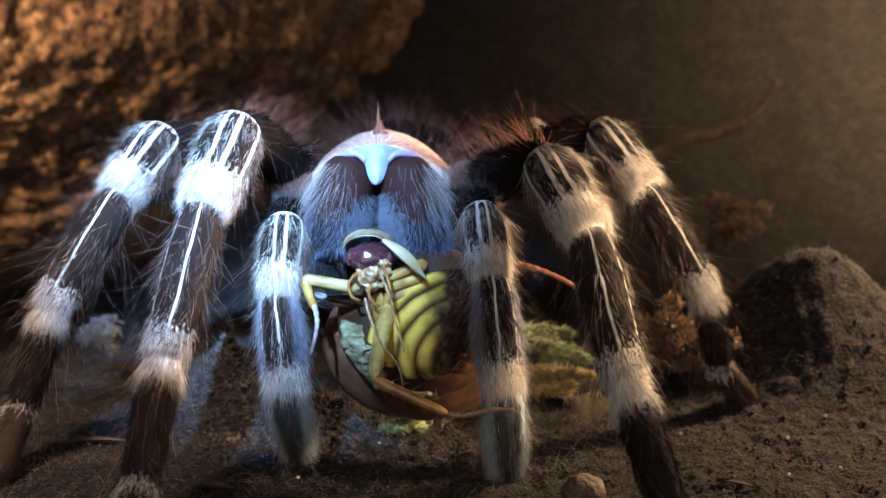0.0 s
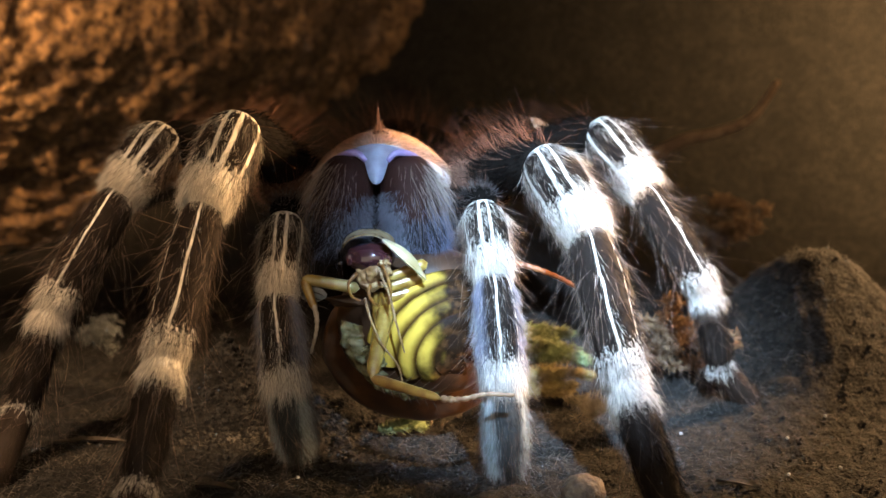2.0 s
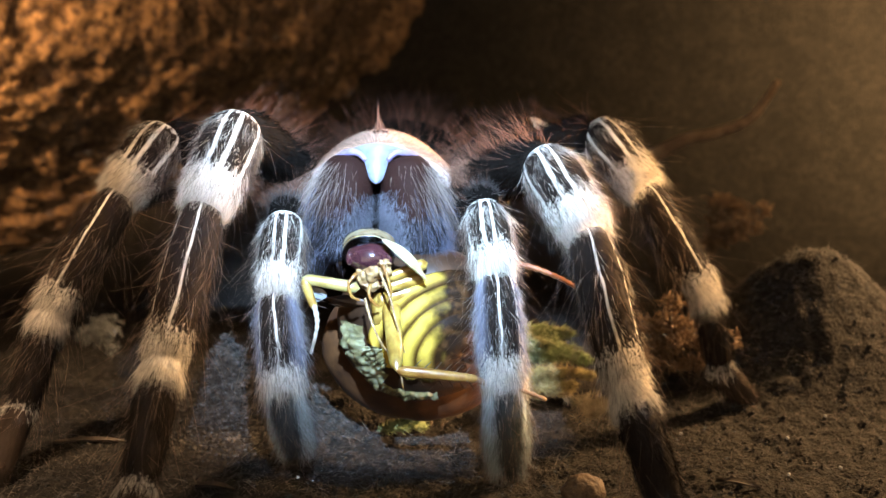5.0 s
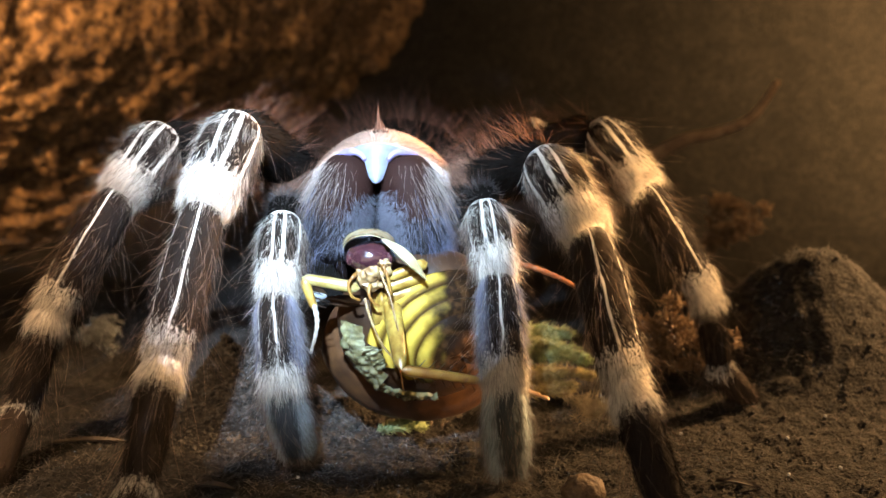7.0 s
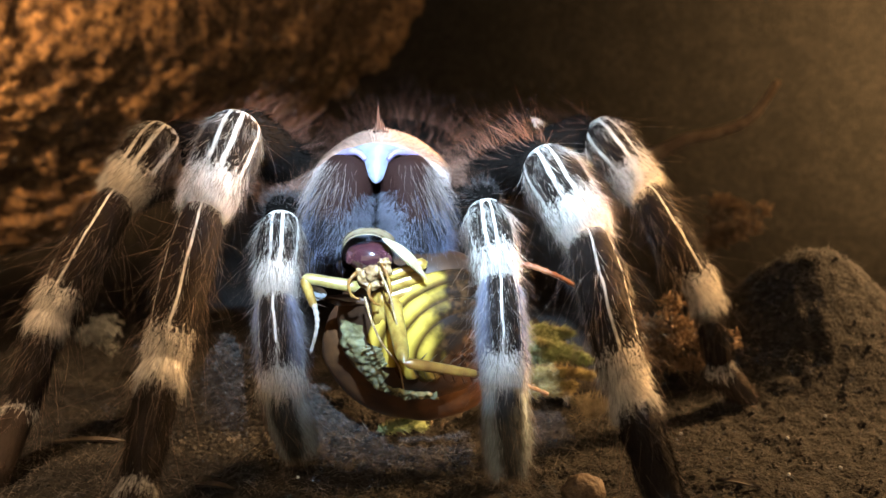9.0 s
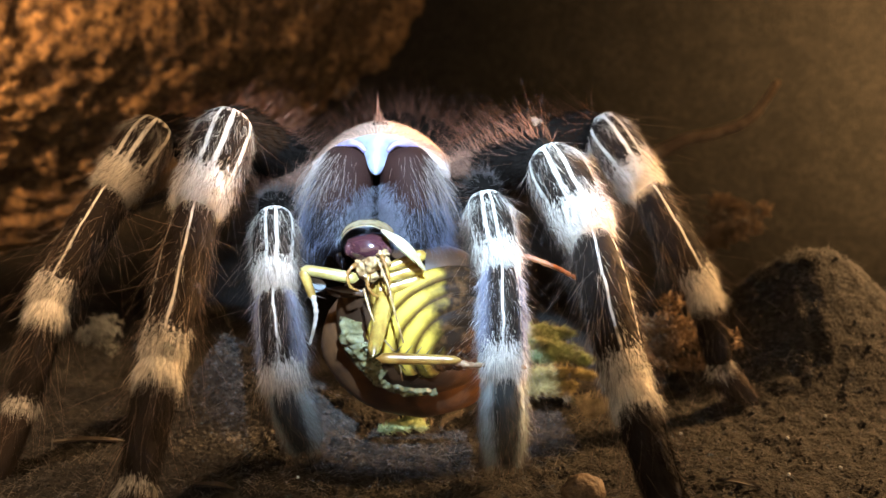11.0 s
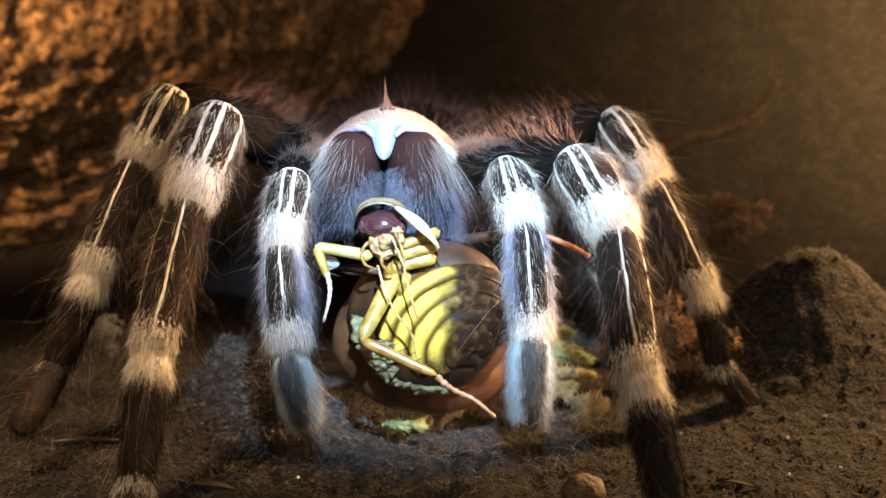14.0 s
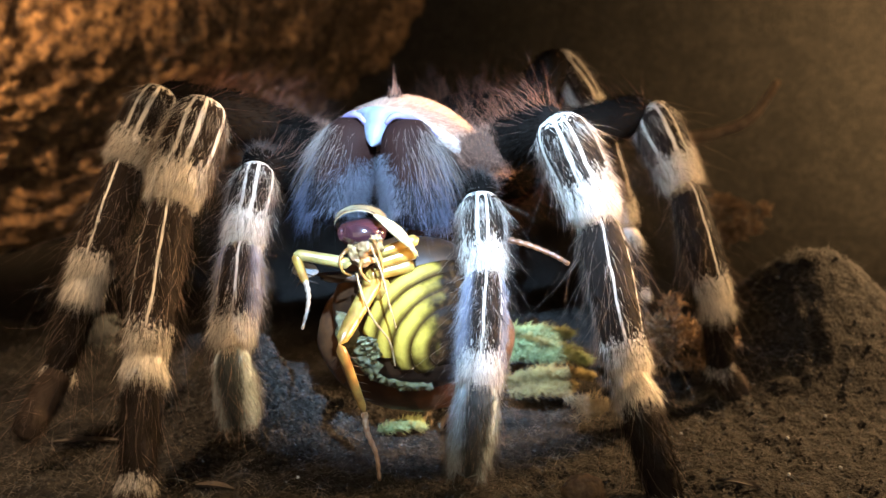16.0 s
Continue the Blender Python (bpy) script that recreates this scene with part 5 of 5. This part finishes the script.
    left_second = [
        [(0, -46.56, 13.21, 49.4), (9.2, -46.56, 13.21, 49.4), (11.3, -47.97, 13.4, 50.52), (11.7, -47.31, 13.4, 50.52), (11.9, -42.79, 14.43, 56.37), (12.2, -38.55, 14.76, 58.22), (12.4, -37.6, 14.87, 58.87), (12.9, -42.31, 14.19, 54.97), (13.4, -42.31, 14.43, 56.37), (13.9, -44.2, 14.35, 55.9), (14.4, -47.03, 14.51, 56.83), (14.9, -50.14, 14.55, 57.01), (15.4, -49.19, 14.51, 56.83), (16, -47.03, 14.35, 55.9)],
        [(0, -52.22, 5.58, 40.71), (9.2, -52.22, 5.58, 40.71), (11.3, -53.63, 6.49, 41.24), (11.7, -53.25, 6.78, 41.2), (11.9, -48.98, 5.79, 49.1), (12.2, -44.81, 5.84, 51.37), (12.4, -43.85, 5.74, 52.28), (12.9, -47.31, 7.63, 45.08), (13.4, -47.92, 6.79, 47.64), (13.9, -49.51, 9.15, 45.38), (14.4, -52.53, 11.93, 45.47), (14.9, -54.29, 8.83, 46.25), (15.4, -53.33, 8.99, 45.96), (16, -51.7, 8.64, 45.34)],
        [(0, -61.36, -3.5, 23.75), (9.2, -61.36, -3.5, 23.75), (11.3, -60.51, -6.4, 25.75), (11.7, -59.66, -7.05, 26.33), (11.9, -56.41, -8.24, 34.91), (12.2, -50.06, -10.46, 38.71), (12.4, -48.21, -9.58, 38.14), (12.9, -49.71, -12.04, 37.25), (13.4, -54.72, -5.76, 31.83), (13.9, -54.37, -4.3, 29.6), (14.4, -56.4, 0.92, 27.66), (14.9, -56.26, -2.54, 28.35), (15.4, -55.73, -2.84, 28.41), (16, -55.36, -4.08, 28.66)],
        [(0, -65.46, -8.2, 8.64), (9.2, -65.46, -8.2, 8.64), (11.3, -63.9, -12.48, 10.26), (11.7, -63.56, -13.41, 10.55), (11.9, -62, -12.09, 20.03), (12.2, -56.34, -9.04, 23.68), (12.4, -54.57, -6.21, 23.47), (12.9, -54.72, -4.08, 23.88), (13.4, -61.34, -3.91, 17.01), (13.9, -60.92, -4.26, 14.62), (14.4, -59.4, -9.03, 15.04), (14.9, -61.93, -1.89, 13.03), (15.4, -61.39, -3.04, 13.08), (16, -60.75, -3.6, 13.24)],
        [(0, -67.56, -17.86, -0.1), (9.2, -67.56, -17.86, -0.1), (11.3, -69.25, -13.55, -1.76), (11.7, -68.95, -14.31, -1.47), (11.9, -65.86, -16.47, 8.19), (12.2, -58.95, -13.92, 10.89), (12.4, -57.25, -11.27, 10.06), (12.9, -57.5, -8.83, 11.11), (13.4, -64.58, -12.9, 7.9), (13.9, -63.33, -15.31, 7.81), (14.4, -60.97, -20.77, 9.2), (14.9, -63.64, -13.36, 6.71), (15.4, -63.24, -14.52, 6.84), (16, -62.6, -15.11, 7.03)]]
    move_limb(LEFT_SECOND, left_second, body, (-13, 16, -7), (-0.3, -1, 0.4))
    right_second = [
        [(0, 26.92, 24.42, 49.68), (9.2, 26.92, 24.42, 49.68), (11.3, 27.92, 24.65, 50.95), (11.7, 29.21, 24.73, 51.44), (13.9, 28.71, 24.73, 51.44), (14.4, 31.69, 24.99, 52.91), (14.9, 34.18, 24.99, 52.91), (15.4, 36.16, 24.99, 52.91), (16, 36.16, 24.99, 52.91)],
        [(0, 34.51, 18.65, 40), (9.2, 34.51, 18.65, 40), (11.3, 35.02, 19.49, 40.58), (11.7, 35.88, 18.9, 41.15), (13.9, 35.8, 19.57, 41.07), (14.4, 39.22, 22.19, 40.95), (14.9, 40.92, 22.21, 40.55), (15.4, 42.22, 22.2, 39.96), (16, 42.22, 22.2, 39.96)],
        [(0, 44.94, 15.64, 22.91), (9.2, 44.94, 15.64, 22.91), (11.3, 44.95, 17.12, 23.1), (11.7, 44.92, 16.98, 23.13), (13.9, 44.86, 16.7, 23.19), (14.4, 45.26, 14.86, 23.07), (14.9, 45.69, 13.66, 22.83), (15.4, 47.26, 16.12, 21.31), (16, 47.26, 16.12, 21.31)],
        [(0, 48.78, 17.14, 8.39), (9.2, 48.78, 17.14, 8.39), (11.3, 48.7, 16.81, 8.48), (11.7, 48.67, 16.7, 8.52), (13.9, 48.63, 16.49, 8.57), (14.4, 48.69, 16.76, 8.5), (14.9, 48.74, 16.99, 8.43), (15.4, 49.72, 21.12, 7.29), (16, 49.72, 21.12, 7.29)],
        [(0, 56.02, 20.66, -0.46), (9.2, 56.02, 20.66, -0.46), (11.3, 55.94, 20.35, -0.37), (11.7, 55.91, 20.24, -0.33), (13.9, 55.86, 20.04, -0.27), (14.4, 55.92, 20.3, -0.35), (14.9, 55.98, 20.52, -0.42), (15.4, 57.01, 24.36, -1.63), (16, 57.01, 24.36, -1.63)]]
    move_limb(RIGHT_SECOND, right_second, body, (13, 16, -7), (0.5, -0.9, 0.4))
    right_third = [
        [(0, 16.27, 50.53, 48.03), (13.9, 16.27, 50.53, 48.03), (14.9, 15.71, 52.27, 57.9), (15.4, 22.4, 52.47, 59), (15.7, 22.95, 52.56, 59.55), (16, 22.4, 52.85, 61.19)],
        [(0, 24.37, 51.48, 36.14), (13.9, 24.37, 51.48, 36.14), (14.9, 24.2, 51.6, 46.27), (15.4, 30.19, 54.95, 47.13), (15.7, 30.76, 55.06, 47.69), (16, 30.36, 56.79, 49.84)],
        [(0, 34.24, 50.11, 16.85), (13.9, 34.24, 50.11, 16.85), (14.9, 33.56, 46.72, 25.5), (15.4, 36.88, 50.42, 26.02), (15.7, 37.45, 50.42, 26.02), (16, 37.1, 52.05, 26.9)],
        [(0, 38.53, 50.08, 5.15), (13.9, 38.53, 50.08, 5.15), (14.9, 38.31, 42.37, 10.53), (15.4, 40.03, 45.98, 9.66), (15.7, 40.04, 46.07, 9.64), (16, 40.25, 47.32, 9.34)],
        [(0, 42.31, 50.82, -2.17), (13.9, 42.31, 50.82, -2.17), (14.9, 40.29, 39.34, 1.08), (15.4, 40.95, 43.09, 0.02), (15.7, 40.97, 43.17, -0), (16, 41.18, 44.42, -0.36)]]
    move_limb(RIGHT_THIRD, right_third, body, (13, 24, -7), (0.6, -0.8, 0.4))
    left_third = [
        [(0, -9.16, 43.53, 37.12)],
        [(0, -6.98, 42.02, 28.52)],
        [(0, -4.86, 42.87, 16.08)],
        [(0, -5, 48.14, 5.65)],
        [(0, -5.11, 52.19, -0.16)]]
    move_limb(LEFT_THIRD, left_third, body, (-13, 24, -7), (-0.6, -0.8, 0.4))
    held = [(0, -11.14, -7.04, 32.51), (2, -11.14, -7.04, 32.51), (2.5, -11.14, -7.04, 32.51), (3, -11.14, -7.04, 32.51), (3.5, -11.14, -7.04, 32.51), (6.3, -11.14, -7.04, 32.51), (9.2, -11.14, -7.01, 32.68), (11.3, -11.4, -6.66, 34.64), (11.5, -11.57, -6.14, 37.61), (11.7, -10.71, -6.02, 38.29), (11.9, -10.53, -5.99, 38.46), (12.4, -10.36, -6, 38.38), (12.9, -10.71, -6.15, 37.53), (13.4, -10.71, -6.29, 36.76), (13.9, -9.41, -6.18, 37.36), (14.4, -8.98, -6.29, 36.76), (14.9, -9.67, -6.29, 36.76), (15.4, -11.57, -6.36, 36.34), (15.7, -12.26, -6.39, 36.17), (16, -12.43, -6.39, 36.17)]
    walk(roach, [(r[0], pose(*(v * MM for v in r[1:]))) for r in held])
    belly = [(0, 0, 3.6), (9.2, 0, 3.4), (11.3, 0, 2.2), (11.5, 0, 0.6), (11.9, 0, 0), (13.4, 0, 0.6), (14.4, -0.5, -1.2), (15.4, 0, 0), (16, 0.5, 1.2)]
    walk(ROACH_BELLY, [(t, pose((7.8 + x) * MM, 0.0065, (-15.2 + z) * MM, 0, 0, 0)) for t, x, z in belly])
    roach_leg = [
        [(0, -8.2, -6.01, 26.82), (2, -8.2, -6.01, 26.82), (2.5, -8.2, -6.01, 26.82), (3, -8.2, -6.01, 26.82), (3.5, -8.2, -6.01, 26.82), (6.3, -8.2, -6.01, 26.82), (9.2, -8.2, -5.98, 26.99), (11.3, -8.47, -5.63, 28.97), (11.5, -8.64, -5.1, 31.98), (11.7, -7.77, -4.98, 32.67), (11.9, -7.59, -4.95, 32.84), (12.4, -7.42, -4.96, 32.75), (12.9, -7.77, -5.11, 31.89), (13.4, -7.77, -5.25, 31.12), (13.9, -6.46, -5.14, 31.72), (14.4, -6.02, -5.25, 31.12), (14.9, -6.72, -5.25, 31.12), (15.4, -8.64, -5.33, 30.69), (15.7, -9.34, -5.36, 30.52), (16, -9.51, -5.36, 30.52)],
        [(0, -10.28, -16.09, 15.73), (2, -10.6, -16.25, 15.95), (2.5, -12.75, -17.34, 17.9), (3, -9.92, -17.81, 17.51), (3.5, -8.33, -18.13, 17.78), (6.3, -6.28, -17.77, 17.5), (9.2, -5.67, -18.57, 19), (11.3, -11.93, -16.98, 19.59), (11.5, -13.96, -13.99, 20.96), (11.7, -13.76, -14.25, 22.32), (11.9, -11.92, -16.41, 23.96), (12.4, -11.13, -15.9, 22.99), (12.9, -10.66, -16.85, 22.8), (13.4, -10.68, -16.68, 21.65), (13.9, -12.06, -14.67, 21.39), (14.4, -12.12, -13.93, 20.34), (14.9, -12.5, -12.27, 19.03), (15.4, -14.33, -14.71, 20.28), (15.7, -15.36, -15.33, 20.87), (16, -15.35, -15.48, 20.91)],
        [(0, 0.91, -17.95, 10.94), (2, -0.32, -22.96, 14.89), (2.5, 2.24, -17.14, 19.38), (3, 4.78, -18.1, 17.94), (3.5, 4.28, -18.58, 17.31), (6.3, 5.69, -15.8, 15.39), (9.2, 5.56, -14.46, 16.05), (11.3, 1.32, -17.12, 19.46), (11.5, 0.5, -13.93, 21.38), (11.7, -1.18, -13.12, 27.05), (11.9, -1.6, -11.86, 28.93), (12.4, 1.33, -14.93, 27.87), (12.9, 1.74, -16.37, 25.4), (13.4, 1.34, -14.07, 21.15), (13.9, -0.75, -16.61, 16.92), (14.4, -1.17, -15.6, 14.46), (14.9, -2.45, -14.47, 11.5), (15.4, -7.77, -18.84, 10.71), (15.7, -11.49, -12.46, 9.54), (16, -11.92, -12.35, 9.5)],
        [(0, 4.77, -19.81, 11.88), (2, 4.51, -22.98, 15.23), (2.5, 8.35, -17.56, 18.9), (3, 12, -18.95, 16.73), (3.5, 11.56, -19.57, 15.64), (6.3, 15.88, -17.46, 13.03), (9.2, 16.4, -16.22, 13.61), (11.3, 6.29, -17.35, 19.27), (11.5, 6.54, -14.75, 19.17), (11.7, 3.19, -12.9, 28.46), (11.9, 3.71, -11.6, 30.77), (12.4, 5.45, -15.8, 29.08), (12.9, 6.28, -16.34, 26.24), (13.4, 6.8, -14.15, 21.69), (13.9, 7.78, -18.38, 12.46), (14.4, 6.75, -17.9, 8.5), (14.9, 4.7, -17.25, 4.25), (15.4, -3.19, -22.32, 1.44), (15.7, -6.87, -16.4, -1.11), (16, -8.99, -16.31, -1.15)]]
    roach_leg = [[(t, x - h[1], y - h[2], z - h[3]) for (t, x, y, z), h in zip(path, held)] for path in roach_leg]
    for k, ob in enumerate((ROACH_FEMUR, ROACH_TIBIA, ROACH_TARSUS)):
        walk(ob, place_between(roach_leg, k, k + 1, (0, -1, 0.2)))
    beam = [(0, -50, -31.3, 4.22, 44), (0.3, -45, -26.75, 4.54, 47), (0.6, -30, -17.65, 4.7, 50), (0.9, -5, -12.19, 4.54, 52), (1.2, 18, 6.92, 3.04, 45), (1.5, 25, 19, 2.45, 32), (2, 28, 22.5, 2.3, 29.5), (2.4, 32, 29.66, 1.77, 24.89), (2.7, 33, 30.12, 1.77, 24.89), (3, 32, 26.93, 1.93, 26.5), (3.3, 32, 11.56, 2.88, 34), (3.6, 34, 6, 3.04, 36), (4.2, 34, 1, 3.2, 37), (6.3, -36, -27, 3.9, 39), (7, -25, -20, 3.9, 40), (8, 0, -9, 3.8, 43), (9, 12, -4, 3.59, 43.5), (11.3, 14, -2.5, 3.43, 40.5), (12.5, 14, -2, 3.43, 39), (14, 16, -2, 3.43, 39), (16, 20, 1, 3.43, 42)]
    walk(TORCH, [(t, look(Vector((o, -186, 172)) * MM, Vector((x, y, z)) * MM)) for t, o, x, y, z in beam])


motions()
